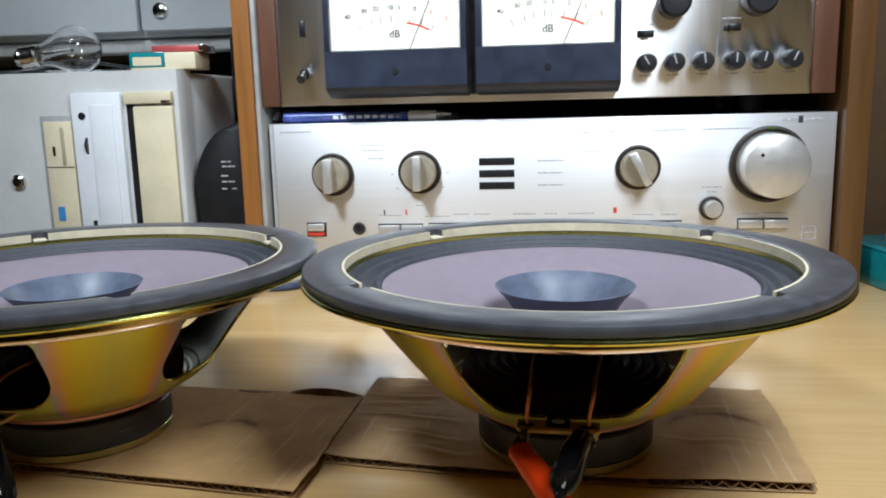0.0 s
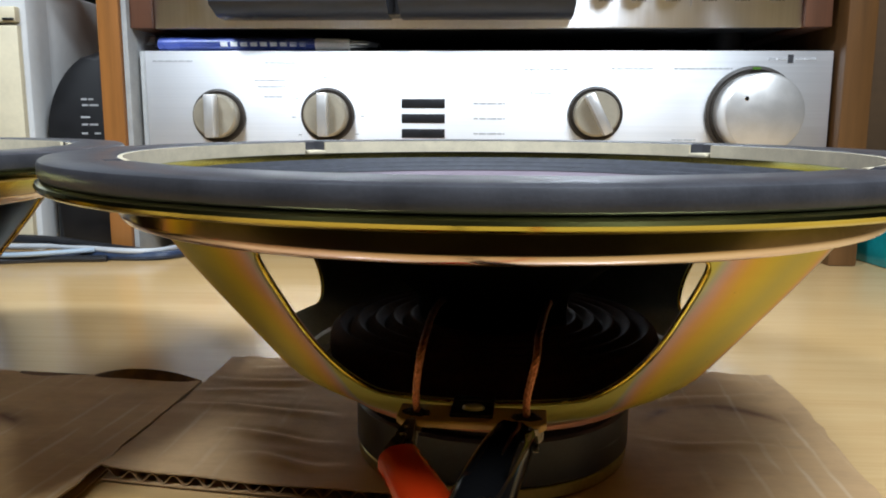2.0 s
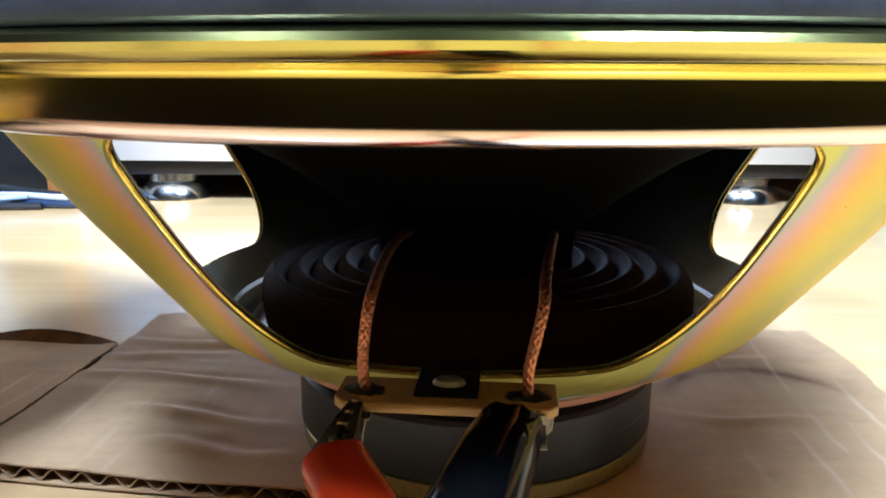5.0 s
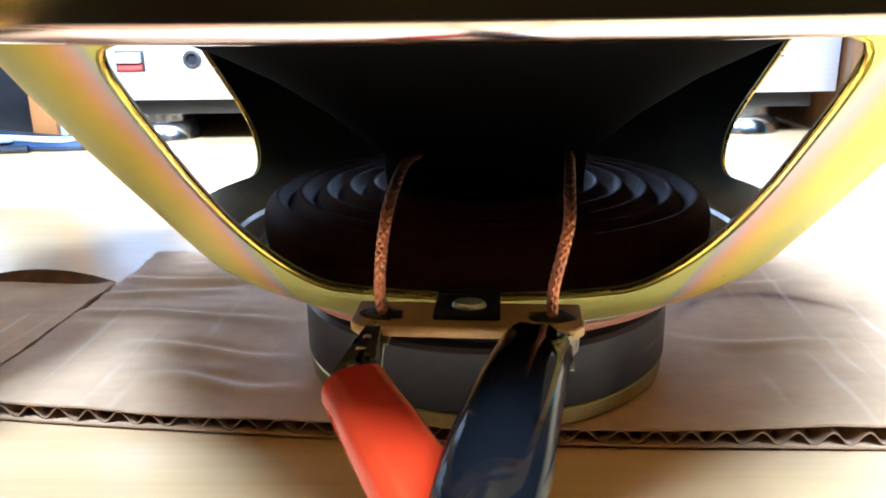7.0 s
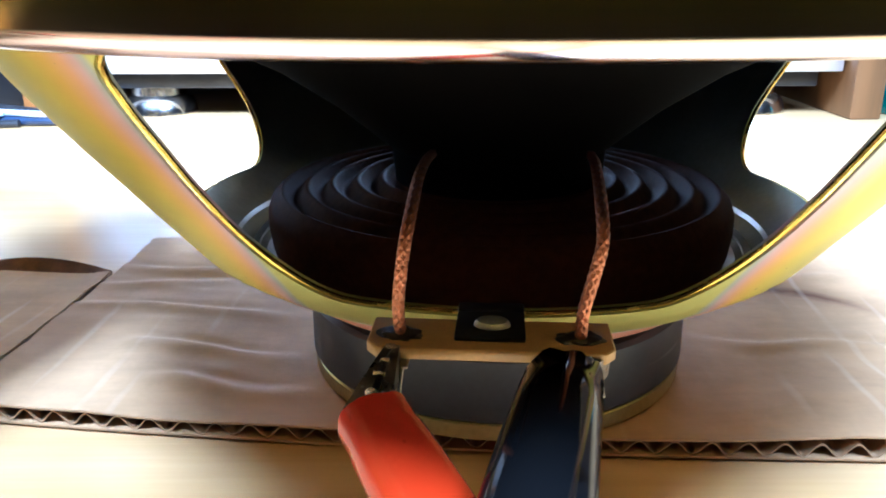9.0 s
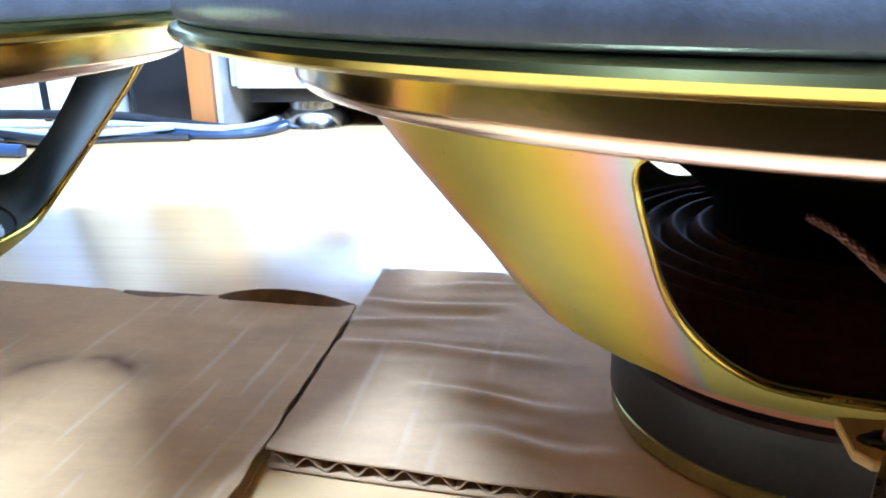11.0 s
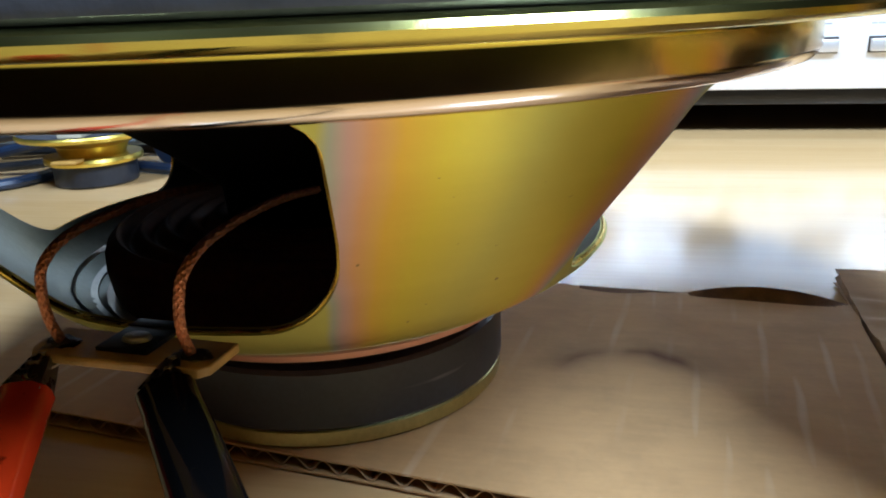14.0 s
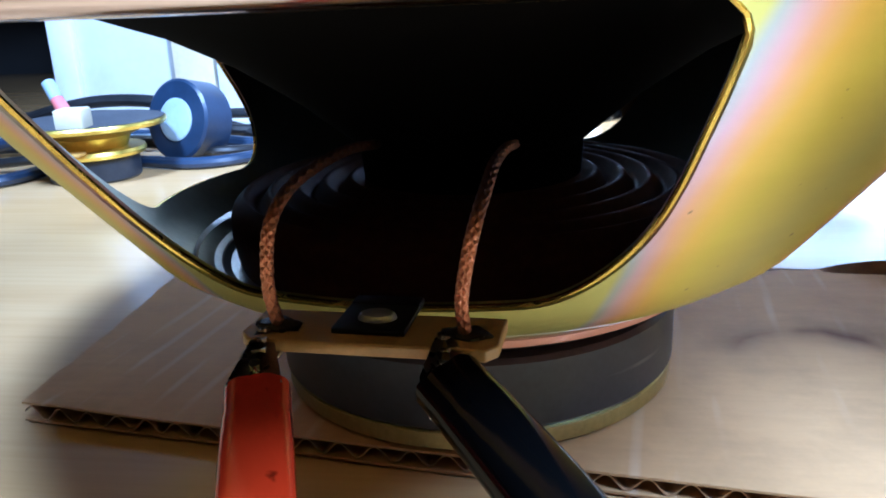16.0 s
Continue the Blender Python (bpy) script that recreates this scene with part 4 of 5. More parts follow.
    for dx, dz, w, h in ((0, 0.005, 0.010, 0.0006), (0, -0.005, 0.010, 0.0006), (-0.005, 0, 0.0006, 0.010), (0.005, 0, 0.0006, 0.010), (0, 0, 0.006, 0.0006)):
        print_bar("print", a, 0.206 + dx, 0.0500 + dz, w, h, FACE, M_GREYINK)
    return a


amplifier()


# ---- cassette deck on top of it ----
def meter(parent, x0, x1, numbers):
    z0, z1, y = 0.1975, 0.262, 0.5235
    w = x1 - x0
    d = part("meter_dial", box(x0, x1, y, y + 0.001, z0, z1), M_DIAL, parent, "cream level meter dial")
    cx, pz, r = x0 + 0.50 * w, z0 - 0.030, 0.0630
    for text, f in numbers:
        letters("dial_number", text, 0.0052, M_INK if f < 0.75 else M_REDINK, d, (x0 + f * w, y - 0.0003, 0.2262 - 9.0 * (f - 0.47) ** 2 * 0.006))
        a = (f - 0.5) * 1.25
        part("tick", turned(box(-0.00022, 0.00022, y - 0.0003, y + 0.0002, r - 0.006, r, 0), pose(cx, 0, pz - 0.008, 0, math.degrees(a), 0)), M_INK, d)
    arc = bmesh.new()
    red = bmesh.new()
    for bm, f0, f1, rr, th in ((arc, 0.18, 0.88, 0.0545, 0.0003), (red, 0.63, 0.88, 0.0575, 0.0007)):
        prev = None
        for i in range(17):
            a = (f0 + (f1 - f0) * i / 16 - 0.5) * 1.25
            q = [bm.verts.new((cx + (rr + s) * math.sin(a), y - 0.0004, pz - 0.008 + (rr + s) * math.cos(a))) for s in (-th, th)]
            if prev:
                bm.faces.new((prev[0], prev[1], q[1], q[0]))
            prev = q
    part("scale_arc", arc, M_GREYINK, d)
    part("red_scale_arc", red, M_REDINK, d, "red overload arc")
    letters("dial_text", "dB", 0.0078, M_INK, d, (cx, y - 0.0003, z0 + 0.0085))
    letters("dial_text", "PEAK LEVEL", 0.0030, M_GREYINK, d, (cx, y - 0.0003, z0 + 0.0045))
    part("needle", turned(box(-0.00025, 0.00025, -0.0014, -0.0009, 0.0, 0.042, 0), pose(cx + 0.011, y, z0 - 0.001, 0, 24, 0)), M_INK, d)
    part("meter_glass", box(x0, x1, y - 0.0034, y - 0.0026, z0, z1), M_GLASS, d).visible_shadow = False


def cassette_deck():
    d = thing("tape_deck", "silver tape deck with two level meters and walnut sides", "tape deck", (-0.003, 0, -0.0085))
    part("case", box(-0.205, 0.200, 0.558, 0.88, 0.158, 0.330, 0.002), M_CASE, d)
    part("face_plate", box(-0.2085, 0.2015, 0.551, 0.558, 0.157, 0.330, 0.0008), M_SILVERV, d, "vertically brushed aluminium face")
    part("side_panel", box(-0.2255, -0.2088, 0.548, 0.88, 0.157, 0.332, 0.001), M_WALNUT, d, "walnut side panel")
    part("side_panel", box(0.2018, 0.2185, 0.548, 0.88, 0.157, 0.332, 0.001), M_WALNUT, d, "walnut side panel")
    for x in (-0.17, 0.17):
        for y in (0.60, 0.84):
            part("foot", turned(lathe([(0, 0.1432), (0.011, 0.1432), (0.012, 0.1445), (0.012, 0.158), (0, 0.158)], 32), pose(x, y, 0)), M_BLACK, d, "black rubber foot")
    # meter housing with bevelled lower edge
    for x0, x1 in ((-0.1625, -0.0545), (-0.0475, 0.0585)):
        bm = bmesh.new()
        prof = [(0.551, 0.162), (0.536, 0.1625), (0.5215, 0.1680), (0.5200, 0.1700), (0.5200, 0.1965), (0.5235, 0.1972), (0.5245, 0.1972), (0.5245, 0.2630), (0.5200, 0.2640), (0.5200, 0.2700), (0.551, 0.2700)]
        ends = [[bm.verts.new((x, y, z)) for y, z in prof] for x in (x0, x1)]
        for k in range(len(prof)):
            j = (k + 1) % len(prof)
            bm.faces.new((ends[0][k], ends[0][j], ends[1][j], ends[1][k]))
        bm.faces.new(ends[0])
        bm.faces.new(ends[1][::-1])
        h = part("meter_housing", bm, M_NAVY, d, "navy-black meter housing")
        for x in (x0, x1 - 0.0045):
            part("housing_side", box(x, x + 0.0045, 0.5205, 0.5248, 0.196, 0.2645, 0.0003), M_NAVY, h)
        part("adjust_hole", turned(knob_shape(0.0026, 0.0006, 24, 0.0002), pose((x0 + x1) / 2, 0.5199, 0.1810)), M_BLACK, h)
        meter(h, x0 + 0.0047, x1 - 0.0047, (("40", 0.14), ("30", 0.27), ("20", 0.36), ("10", 0.47), ("5", 0.54), ("0", 0.66), ("3", 0.78), ("5", 0.90)))
    part("housing_joint", box(-0.0546, -0.0474, 0.530, 0.551, 0.163, 0.270), M_BLACK, h)
    for i, x in enumerate((0.0800, 0.1005, 0.1215, 0.1440, 0.1640, 0.1850)):
        k = part("level_knob", turned(lathe([(0, 0), (0.0072, 0), (0.0070, 0.0120), (0.0058, 0.0145), (0, 0.0150)], 36), pose(x, 0.551, 0.1825, 90)), M_BLACK, d, "black control knob")
        part("knob_mark", turned(box(-0.0006, 0.0006, -0.0152, -0.0135, -0.0015, 0.0055, 0.0002), pose(x, 0.551, 0.1825, 0, -30 + 11 * i, 0)), M_GREYTRIM, k)
        print_bar("print", d, x, 0.1735, 0.009, 0.0008, 0.551, M_GREYINK)
    for x in (0.099, 0.160):
        part("large_knob", turned(lathe([(0, 0), (0.0120, 0), (0.0115, 0.0150), (0.0095, 0.0175), (0, 0.0180)], 44), pose(x, 0.551, 0.2260, 90)), M_BLACK, d, "large black knob")
    for x, z in ((0.0795, 0.2045), (0.143, 0.2070)):
        s = part("slide_switch", box(x - 0.0062, x + 0.0062, 0.5500, 0.552, z - 0.0026, z + 0.0026, 0.0003), M_BLACK, d, "black slide switch slot")
        part("switch_tip", box(x - 0.0030, x + 0.0030, 0.5470, 0.5505, z - 0.0022, z + 0.0022, 0.0004), M_BLACK, s)
        print_bar("print", d, x, z + 0.0068, 0.014, 0.0010, 0.551, M_GREYINK)
    print_bar("print", d, 0.1325, 0.1850, 0.0003, 0.030, 0.551, M_GREYINK)
    part("slide_switch", box(-0.1895, -0.1850, 0.5495, 0.552, 0.2110, 0.2235, 0.0003), M_BLACK, d)
    tg = part("toggle", turned(knob_shape(0.0042, 0.006, 28), pose(-0.186, 0.551, 0.1820)), M_BLACK, d)
    part("toggle_lever", sweep([Vector((-0.186, 0.546, 0.1830)), Vector((-0.1865, 0.536, 0.1775))], lambda f: 0.0022 + 0.0014 * f, 12), M_BLACK, tg)
    return d


cassette_deck()

# clear sleeve with pens lying on the amplifier
pen = thing("ballpoint_pen", "blue and silver ballpoint pen lying on the amplifier", "pen", (0, 0, 0))
part("barrel", sweep([Vector((-0.212, 0.5600, 0.1388)), Vector((-0.108, 0.5590, 0.1388))], 0.0040, 20), plain("blue_pen_barrel", (0.03, 0.05, 0.22), 0.25), pen, "dark blue barrel")
part("grip", sweep([Vector((-0.108, 0.5590, 0.1388)), Vector((-0.086, 0.5588, 0.1388))], 0.0041, 20), M_KNOBLIGHT, pen, "silver collar")
part("tip", sweep([Vector((-0.086, 0.5588, 0.1388)), Vector((-0.074, 0.5587, 0.1388))], lambda f: 0.0030 - 0.0010 * f, 16), M_STEEL, pen)
for k in range(9):
    part("barrel_print", box(-0.170 + 0.0065 * k, -0.1655 + 0.0065 * k, 0.5552, 0.5558, 0.1378, 0.1398), M_WHITE, pen)
bm = bmesh.new()
rows = []
for i in range(40):
    f = i / 39
    x = -0.222 + 0.155 * f
    w = 1 - 0.5 * max(0, f - 0.8) * 5
    rows.append([bm.verts.new((x, 0.552 + 0.020 * j / 8, 0.1349 + (0.0098 + 0.0022 * noise.noise(Vector((x * 60, j * 0.9, 0)))) * w * math.sin(math.pi * (0.12 + 0.76 * j / 8)))) for j in range(9)])
for p, q in zip(rows, rows[1:]):
    for j in range(8):
        bm.faces.new((p[j], p[j + 1], q[j + 1], q[j]))
sleeve = part("plastic_sleeve", bm, M_FILM)
tagged(sleeve, "crinkled clear plastic sleeve over a pen", "plastic sleeve")
sleeve.visible_shadow = False

# ---- rack round the hi-fi ----
rack = thing("hifi_rack", "orange varnished pine rack round the amplifier", "rack")
part("side_board", box(-0.2445, -0.2300, 0.540, 0.95, 0.0, 0.62, 0.0012), M_PINE, rack)
part("side_lining", box(-0.2298, -0.2262, 0.543, 0.95, 0.0, 0.62, 0.0005), M_GREYTRIM, rack, "grey lining strip")
# Right board uses a darker, browner colour than the left one.
part("side_board", box(0.2215, 0.2392, 0.540, 0.95, 0.0, 0.62, 0.0012), M_BROWNPINE, rack, "darker brown board")
part("top_board", box(-0.2260, 0.2213, 0.545, 0.95, 0.60, 0.62, 0.001), M_PINE, rack)
part("back_board", box(-0.2260, 0.2213, 0.94, 0.95, 0.0, 0.60), M_WALNUT, rack)

# ---- computer tower ----
pc = thing("computer_tower", "light grey desktop computer tower with drive bays", "computer", (0, 0.012, -0.010))
part("case", box(-0.504, -0.302, 0.575, 0.98, 0.010, 0.190, 0.004), M_PC, pc)
bm = bmesh.new()
prof = [(-0.504, 0.575), (-0.504, 0.552), (-0.3065, 0.552), (-0.3045, 0.553), (-0.3030, 0.556), (-0.3020, 0.564), (-0.3020, 0.575)]
ends = [[bm.verts.new((x, y, z)) for x, y in prof] for z in (0.0105, 0.192)]
for k in range(len(prof)):
    j = (k + 1) % len(prof)
    bm.faces.new((ends[0][k], ends[0][j], ends[1][j], ends[1][k]))
bm.faces.new(ends[0])
bm.faces.new(ends[1][::-1])
part("front_panel", bm, M_PC, pc, "light grey moulded front")
drv = part("optical_drive", box(-0.3975, -0.3530, 0.5465, 0.556, 0.014, 0.1740, 0.0010), M_PCWHITE, pc, "white drive bezel")
part("tray_front", box(-0.3800, -0.3600, 0.5448, 0.548, 0.022, 0.1640, 0.0007), M_PCWHITE, drv)
part("jack_hole", turned(knob_shape(0.0032, 0.0007, 24, 0.0002), pose(-0.3880, 0.5465, 0.1550)), M_BLACK, drv)
part("volume_wheel", turned(lathe([(0, -0.0009), (0.0090, -0.0009), (0.0090, 0.0009), (0, 0.0009)], 40), pose(-0.3855, 0.5520, 0.1300, 0, 90, 0)), M_BLACK, drv)
part("eject_key", box(-0.3865, -0.3835, 0.5450, 0.547, 0.060, 0.066, 0.0003), M_BLACK, drv)
part("drive_cover", box(-0.3500, -0.3080, 0.5462, 0.556, 0.1640, 0.1740, 0.0010), M_PCCREAM, pc, "yellowed cream bay cover")
part("cover_latch", box(-0.3165, -0.3090, 0.5452, 0.547, 0.1650, 0.1665, 0.0003), M_BLACK, pc)
part("bay_recess", box(-0.3500, -0.3430, 0.5512, 0.5535, 0.0115, 0.1636), M_BLACK, pc)
part("bay_blank", box(-0.3430, -0.3080, 0.5475, 0.556, 0.014, 0.1620, 0.0012), M_PCCREAM, pc, "yellowed cream blank bezel")
part("floppy_recess", box(-0.4290, -0.3990, 0.5505, 0.5535, 0.014, 0.1560, 0.0006), M_GREYTRIM, pc)
fd = part("floppy_drive", box(-0.4255, -0.4000, 0.5480, 0.556, 0.016, 0.1510, 0.0010), M_PCCREAM, pc, "yellowed cream floppy drive front")
part("slot", box(-0.4100, -0.4070, 0.5472, 0.549, 0.114, 0.146, 0.0003), plain("shaded_cream", (0.40, 0.35, 0.24), 0.6), fd)
part("eject_key", box(-0.4180, -0.4160, 0.5468, 0.549, 0.122, 0.130, 0.0003), M_BLACK, fd)
part("seam", box(-0.4250, -0.4005, 0.5474, 0.549, 0.1120, 0.1126), M_INK, fd)
part("sticker", box(-0.4190, -0.4130, 0.5473, 0.5485, 0.066, 0.078), M_BLUE, fd, "small blue sticker")
part("edge_bezel", box(-0.5045, -0.4880, 0.5470, 0.556, 0.012, 0.1900, 0.0015), M_PCWHITE, pc, "white edge bezel")
part("lock", turned(lathe([(0, 0.0045), (0.0040, 0.0045), (0.0062, 0.0030), (0.0066, 0), (0, 0)], 40), pose(-0.455, 0.552, 0.1000, 90)), M_STEEL, pc, "round steel lock")

# ---- things on the computer ----
bulb = thing("light_bulb", "clear glass light bulb lying on the computer", "light bulb", (-0.417, 0.578, 0.2005))
prof = [(0, 0.030)] + [(0.0205 * math.sin(a), 0.010 + 0.0205 * math.cos(a)) for a in (radians(12 * k) for k in range(1, 11))] + [(0.0115, -0.012), (0.0095, -0.018), (0.0090, -0.022)]
prof += [(max(0.0, r - 0.0007), z - (0.0007 if z > 0.02 else 0.0)) for r, z in prof[::-1]]
part("glass", turned(lathe(prof, 56), pose(0.008, 0, 0, 0, 82, 10)), M_GLASS, bulb, "clear glass envelope").visible_shadow = False
part("screw_cap", turned(lathe([(0.0090, -0.022), (0.0098, -0.024), (0.0090, -0.027), (0.0098, -0.030), (0.0090, -0.033), (0.0098, -0.036), (0.0060, -0.041), (0, -0.042)], 40), pose(0.008, 0, 0, 0, 82, 10)), M_STEEL, bulb, "steel screw cap")
part("stem", turned(lathe([(0.0045, -0.020), (0.0022, -0.004), (0.0020, 0.006), (0, 0.008)], 20), pose(0.008, 0, 0, 0, 82, 10)), M_GLASS, bulb)
part("filament", turned(sweep(smooth_path([(-0.005, 0, 0.012), (-0.002, 0.002, 0.014), (0.002, 0.002, 0.014), (0.005, 0, 0.012)]), 0.0004, 6), pose(0.008, 0, 0, 0, 82, 10)), M_STEEL, bulb)

cb = thing("cassette_box", "teal and cream card box lying on the computer", "small box", (-0.3200, 0.590, 0.1822), 4)
part("body", box(-0.028, 0.028, -0.018, 0.018, 0, 0.0140, 0.0008), M_PCCREAM, cb)
part("teal_band", box(-0.0284, 0.002, -0.0184, 0.0184, 0.0018, 0.0144, 0.0006), M_TEAL, cb, "teal printed band")
part("label", box(-0.0255, -0.0010, -0.0188, -0.0183, 0.0035, 0.0105), M_PCCREAM, cb)
pk = thing("red_case", "small flat red case with silver ends", "case", (-0.310, 0.594, 0.1970), 2)
part("body", box(-0.022, 0.022, -0.014, 0.014, 0, 0.0055, 0.0012), plain("dull_red_plastic", (0.42, 0.07, 0.07), 0.35), pk)
part("end_cap", box(0.0195, 0.0235, -0.0145, 0.0145, -0.0002, 0.0058, 0.0010), M_STEEL, pk)
for pts, mt, lab in (([(-0.500, 0.578, 0.1837), (-0.47, 0.572, 0.1837), (-0.42, 0.585, 0.1837), (-0.385, 0.60, 0.1837), (-0.36, 0.585, 0.1837)], M_BLACK, "thin black cable on the computer"),
                     ([(-0.500, 0.60, 0.1847), (-0.47, 0.62, 0.188), (-0.43, 0.63, 0.195), (-0.37, 0.62, 0.187), (-0.35, 0.60, 0.1847)], M_BLACK, "black cable heaped on the computer")):
    tagged(part("cable", sweep(smooth_path(pts, 10), 0.0015, 8), mt), lab, "cable")

# ---- wall cabinet ----
cab = thing("wall_cabinet", "pale grey steel cabinet with round locks above the computer", "cabinet", (0.018, 0, -0.014))
part("body", box(-1.10, -0.255, 0.708, 1.098, 0.236, 0.62, 0.003), M_CAB, cab)
for x0, x1 in ((-1.095, -0.4175), (-0.4145, -0.258)):
    dr = part("drawer_front", box(x0, x1, 0.694, 0.707, 0.2405, 0.61, 0.0035), M_CAB, cab)
part("under_rail", box(-1.05, -0.290, 0.712, 0.75, 0.222, 0.2345, 0.002), M_GREYTRIM, cab)
part("lock", turned(lathe([(0, 0.005), (0.0045, 0.005), (0.0072, 0.0032), (0.0078, 0), (0, 0)], 40), pose(-0.392, 0.694, 0.2600, 90)), M_STEEL, cab, "round steel lock")

# ---- black appliance between computer and rack ----
ad = thing("black_device", "upright glossy black device with rounded shoulder and small grey print", "device", (-0.2740, 0.568, 0))
bm = bmesh.new()
prof = [(-0.0225, 0.0), (-0.0225, 0.080)] + [(0.0260 - 0.0485 * math.cos(a), 0.080 + 0.058 * math.sin(a)) for a in (radians(9 * k) for k in range(1, 11))] + [(0.0260, 0.0)]
ends = [[bm.verts.new((x * 1.0, y, z)) for x, z in prof] for y in (0.0, 0.11)]
for k in range(len(prof)):
    j = (k + 1) % len(prof)
    bm.faces.new((ends[0][k], ends[0][j], ends[1][j], ends[1][k]))
bm.faces.new(ends[0])
bm.faces.new(ends[1][::-1])
bmesh.ops.bevel(bm, geom=[e for e in bm.edges if abs(e.verts[0].co.y - e.verts[1].co.y) < 1e-6], offset=0.006, segments=3, profile=0.5, affect="EDGES")
part("body", bm, M_SOFTBLACK, ad)
for k, (x, z, w) in enumerate(((0.006, 0.104, 0.012), (0.008, 0.100, 0.016), (0.004, 0.092, 0.009), (0.007, 0.087, 0.016), (0.003, 0.081, 0.006), (0.012, 0.081, 0.006))):
    print_bar("print", ad, x, z, w * 0.7, 0.0013, -0.0001, M_GREYINK)
# Unseen block, added to black out the shaded gap behind the device.
part("gap_shade_block", box(-0.0285, 0.0270, 0.112, 0.30, 0, 0.221, 0.006), M_SOFTBLACK, ad)

# ---- desk edge clutter ----
for pts, r, mt, lab in (([(-0.60, 0.50, 0.003), (-0.44, 0.527, 0.003), (-0.34, 0.520, 0.003), (-0.27, 0.530, 0.003), (-0.205, 0.535, 0.003), (-0.19, 0.60, 0.003)], 0.0028, M_NAVYWIRE, "navy cable along the foot of the rack"),
                        ([(-0.60, 0.515, 0.003), (-0.45, 0.535, 0.007), (-0.35, 0.528, 0.008), (-0.28, 0.534, 0.008), (-0.215, 0.532, 0.006), (-0.20, 0.60, 0.004)], 0.0018, M_GREYWIRE, "pale grey cable along the foot of the rack"),
                        ([(-0.60, 0.53, 0.006), (-0.46, 0.540, 0.012), (-0.37, 0.537, 0.013), (-0.29, 0.536, 0.012), (-0.25, 0.534, 0.008), (-0.21, 0.537, 0.003)], 0.0030, M_BLACK, "black cable along the foot of the rack"),
                        ([(-0.62, 0.47, 0.0022), (-0.48, 0.490, 0.0022), (-0.40, 0.512, 0.0022), (-0.33, 0.505, 0.0022), (-0.28, 0.518, 0.0022), (-0.24, 0.524, 0.0022)], 0.0022, M_BLACK, "black cable on the desk"),
                        ([(-0.62, 0.485, 0.006), (-0.49, 0.503, 0.006), (-0.42, 0.500, 0.006), (-0.35, 0.516, 0.007), (-0.30, 0.510, 0.006), (-0.25, 0.528, 0.007)], 0.0016, M_PALEBLUE, "thin pale blue cable on the desk")):
    tagged(part("cable", sweep(smooth_path(pts, 12), r, 10), mt), lab, "cable", "desk cables")


def small_driver(at, lean):
    d = thing("small_speaker_driver", "small yellow plated speaker driver with grey magnet", "loudspeaker", at, lean)
    part("magnet", lathe([(0, 0), (0.0185, 0), (0.0195, 0.001), (0.0195, 0.010), (0.0185, 0.011), (0, 0.011)], 56), M_FERRITE, d, "grey ferrite magnet")
    part("top_plate", lathe([(0, 0.011), (0.0225, 0.011), (0.0230, 0.0125), (0.0225, 0.014), (0, 0.014)], 56), M_YELLOW, d)
    part("basket", lathe([(0.0150, 0.014), (0.0170, 0.019), (0.0260, 0.0225), (0.0330, 0.0235), (0.0335, 0.025), (0.0330, 0.026), (0.0160, 0.022), (0.0130, 0.015)], 56, closed=True), M_YELLOW, d)
    part("cone", lathe([(0.0325, 0.0262), (0.0230, 0.0250), (0.0080, 0.0210), (0, 0.0230)], 56), M_SURROUND, d, "dark cone")
    part("terminal", box(-0.006, 0.006, -0.030, -0.022, 0.0142, 0.0155, 0.0003), M_PHENOLIC, d)
    part("clip_nut", box(-0.006, 0.006, -0.021, -0.009, 0.0245, 0.033, 0.001), M_PCCREAM, d)
    return d


small_driver((-0.402, 0.425, 0), 10)
small_driver((-0.520, 0.400, 0), 50)
roll = thing("tape_roll", "dark blue roll standing on edge with a pale hub", "tape roll", (-0.372, 0.462, 0.0195))
part("roll", turned(lathe([(0.010, -0.009), (0.0182, -0.009), (0.0195, -0.008), (0.0195, 0.008), (0.0182, 0.009), (0.010, 0.009)], 56, closed=True), pose(0, 0, 0, 78, 0, -20)), M_NAVYWIRE, roll)
part("hub", turned(lathe([(0, -0.007), (0.0102, -0.007), (0.0102, 0.0095), (0.0085, 0.0100), (0, 0.0085)], 48), pose(0, 0, 0, 78, 0, -20)), M_PALEBLUE, roll, "pale blue hub")
tb = thing("adhesive_tube", "small pink and white tube leaning among the cables", "tube", (-0.428, 0.462, 0))
part("body", sweep([Vector((0, 0, 0.0062)), Vector((-0.020, 0.012, 0.030))], lambda f: 0.0048 - 0.0016 * f, 20), M_PINK, tb)
part("cap", sweep([Vector((-0.020, 0.012, 0.030)), Vector((-0.026, 0.016, 0.038))], 0.0034, 20), M_PALEBLUE, tb)
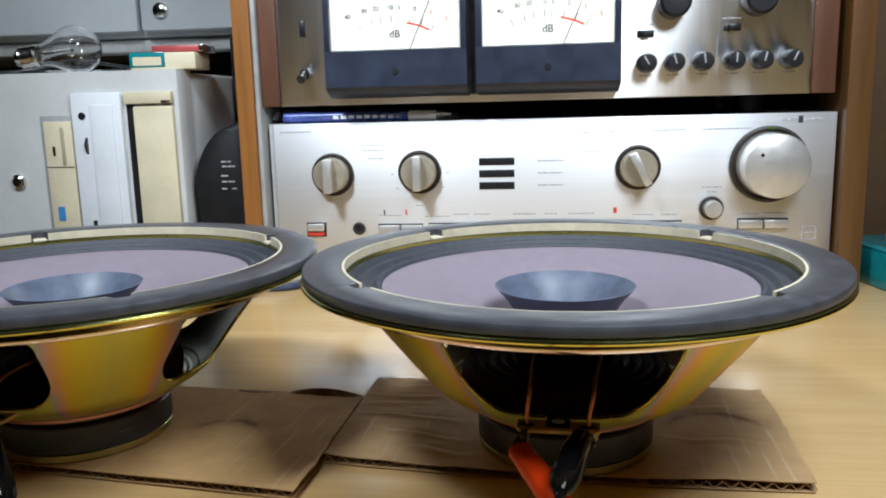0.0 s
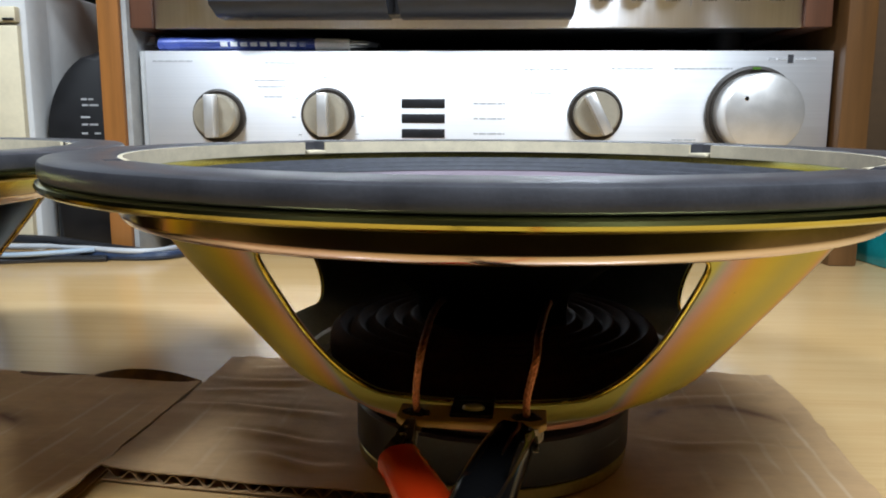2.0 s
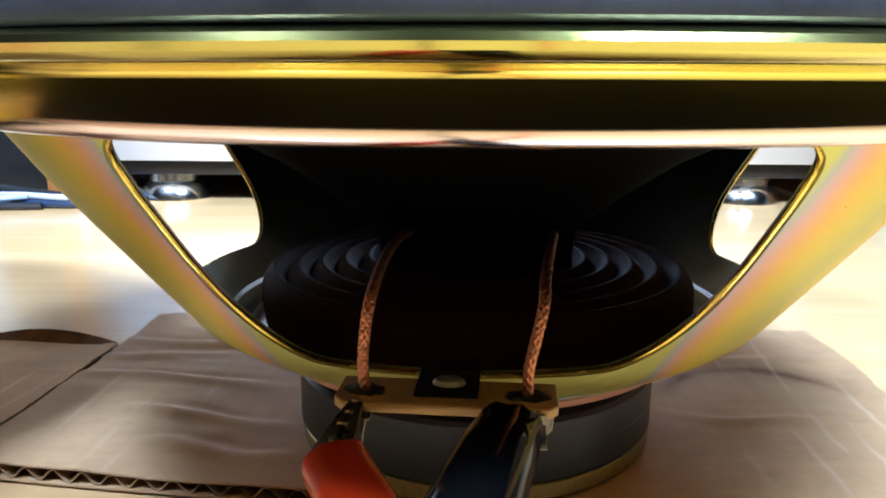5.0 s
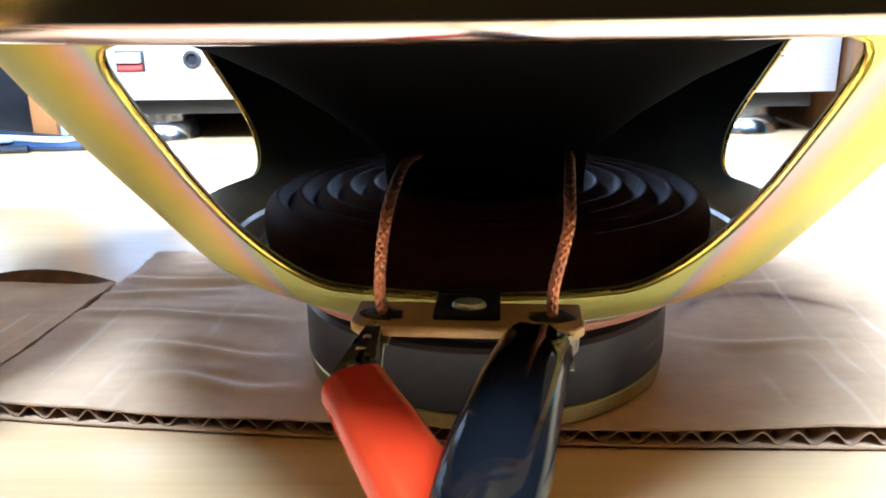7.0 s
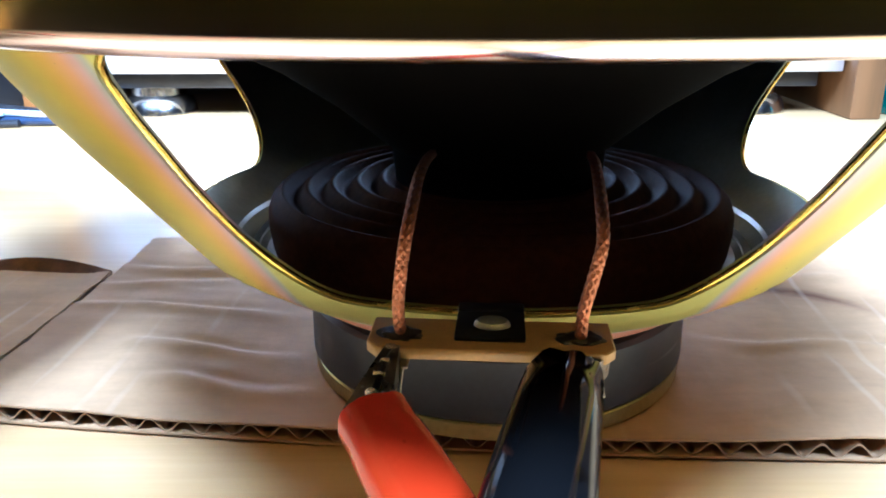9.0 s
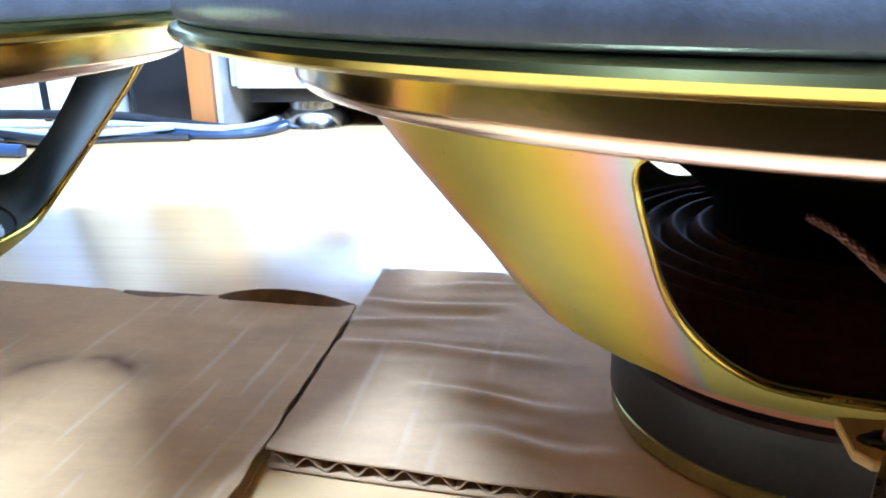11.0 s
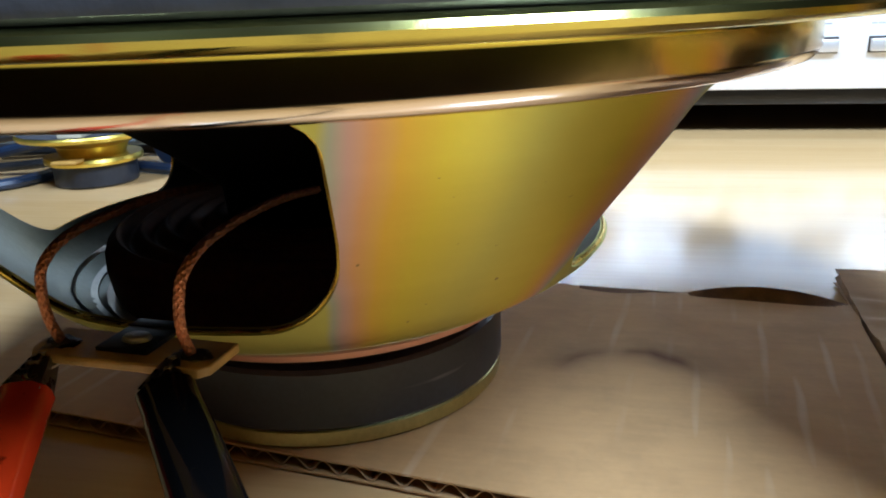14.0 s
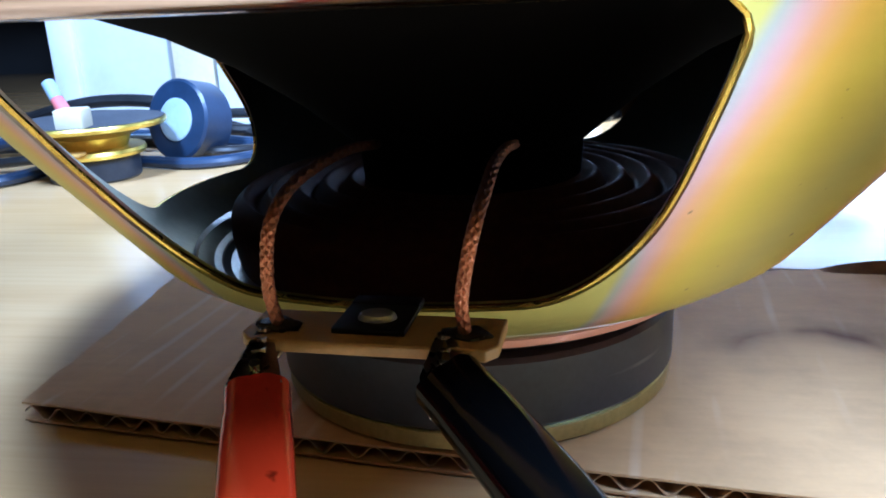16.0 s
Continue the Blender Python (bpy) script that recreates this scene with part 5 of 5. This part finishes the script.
for pts, mt, r in (([(-0.55, 0.38, 0.003), (-0.47, 0.385, 0.003), (-0.435, 0.405, 0.003), (-0.42, 0.45, 0.003), (-0.36, 0.44, 0.003), (-0.335, 0.47, 0.003), (-0.36, 0.50, 0.003)], M_NAVYWIRE, 0.0028),
                   ([(-0.56, 0.41, 0.003), (-0.48, 0.43, 0.004), (-0.44, 0.44, 0.006), (-0.40, 0.462, 0.009), (-0.36, 0.455, 0.006), (-0.33, 0.485, 0.003)], M_BLACK, 0.0024),
                   ([(-0.55, 0.44, 0.010), (-0.48, 0.46, 0.016), (-0.43, 0.485, 0.020), (-0.38, 0.49, 0.012), (-0.34, 0.50, 0.008), (-0.30, 0.50, 0.003)], M_BLACK, 0.0030),
                   ([(-0.57, 0.36, 0.002), (-0.46, 0.372, 0.002), (-0.44, 0.38, 0.002), (-0.47, 0.40, 0.002), (-0.56, 0.39, 0.002)], M_PALEBLUE, 0.0022),
                   ([(-0.50, 0.475, 0.004), (-0.46, 0.478, 0.012), (-0.42, 0.476, 0.018), (-0.385, 0.482, 0.014), (-0.36, 0.480, 0.006), (-0.31, 0.478, 0.0035)], M_NAVYWIRE, 0.0034),
                   ([(-0.53, 0.49, 0.006), (-0.48, 0.492, 0.018), (-0.44, 0.495, 0.026), (-0.40, 0.497, 0.024), (-0.37, 0.498, 0.012), (-0.33, 0.492, 0.0035)], M_BLACK, 0.0034)):
    tagged(part("cable", sweep(smooth_path(pts, 12), r, 10), mt), "tangled cable lying on the desk", "cable", "desk cables")

tape = thing("teal_carton", "glossy teal carton with white label standing on the desk", "carton", (0.256, 0.520, 0), 8)
part("body", box(0, 0.085, 0, 0.09, 0, 0.029, 0.0012), M_TEAL, tape)
part("label", box(0.012, 0.055, -0.0006, 0.0006, 0.004, 0.014), M_WHITE, tape, "white label patch")
part("flap", box(0.0, 0.085, 0.001, 0.09, 0.0292, 0.0300, 0.0003), M_TEAL, tape)
sp2 = thing("paper_roll", "tan paper roll with white end lying on the carton", "roll", (0.274, 0.545, 0.0400), 0)
part("roll", turned(lathe([(0.004, -0.012), (0.0092, -0.012), (0.0100, -0.011), (0.0100, 0.011), (0.0092, 0.012), (0.004, 0.012)], 40, closed=True), pose(0, 0, 0, 0, 90, 12)), M_TAN, sp2)
part("end_cap", turned(lathe([(0, 0.012), (0.0080, 0.012), (0.0075, 0.022), (0, 0.023)], 36), pose(0, 0, 0, 0, 90, 12)), M_WHITE, sp2)
ct = thing("cardboard_carton", "tall plain brown carton standing beside the rack", "carton", (0.255, 0.66, 0))
part("body", box(0, 0.45, 0, 0.38, 0, 0.50, 0.003), M_BOXBROWN, ct)
part("flap", box(0.002, 0.448, 0.002, 0.378, 0.5005, 0.504, 0.001), M_BOXBROWN, ct)
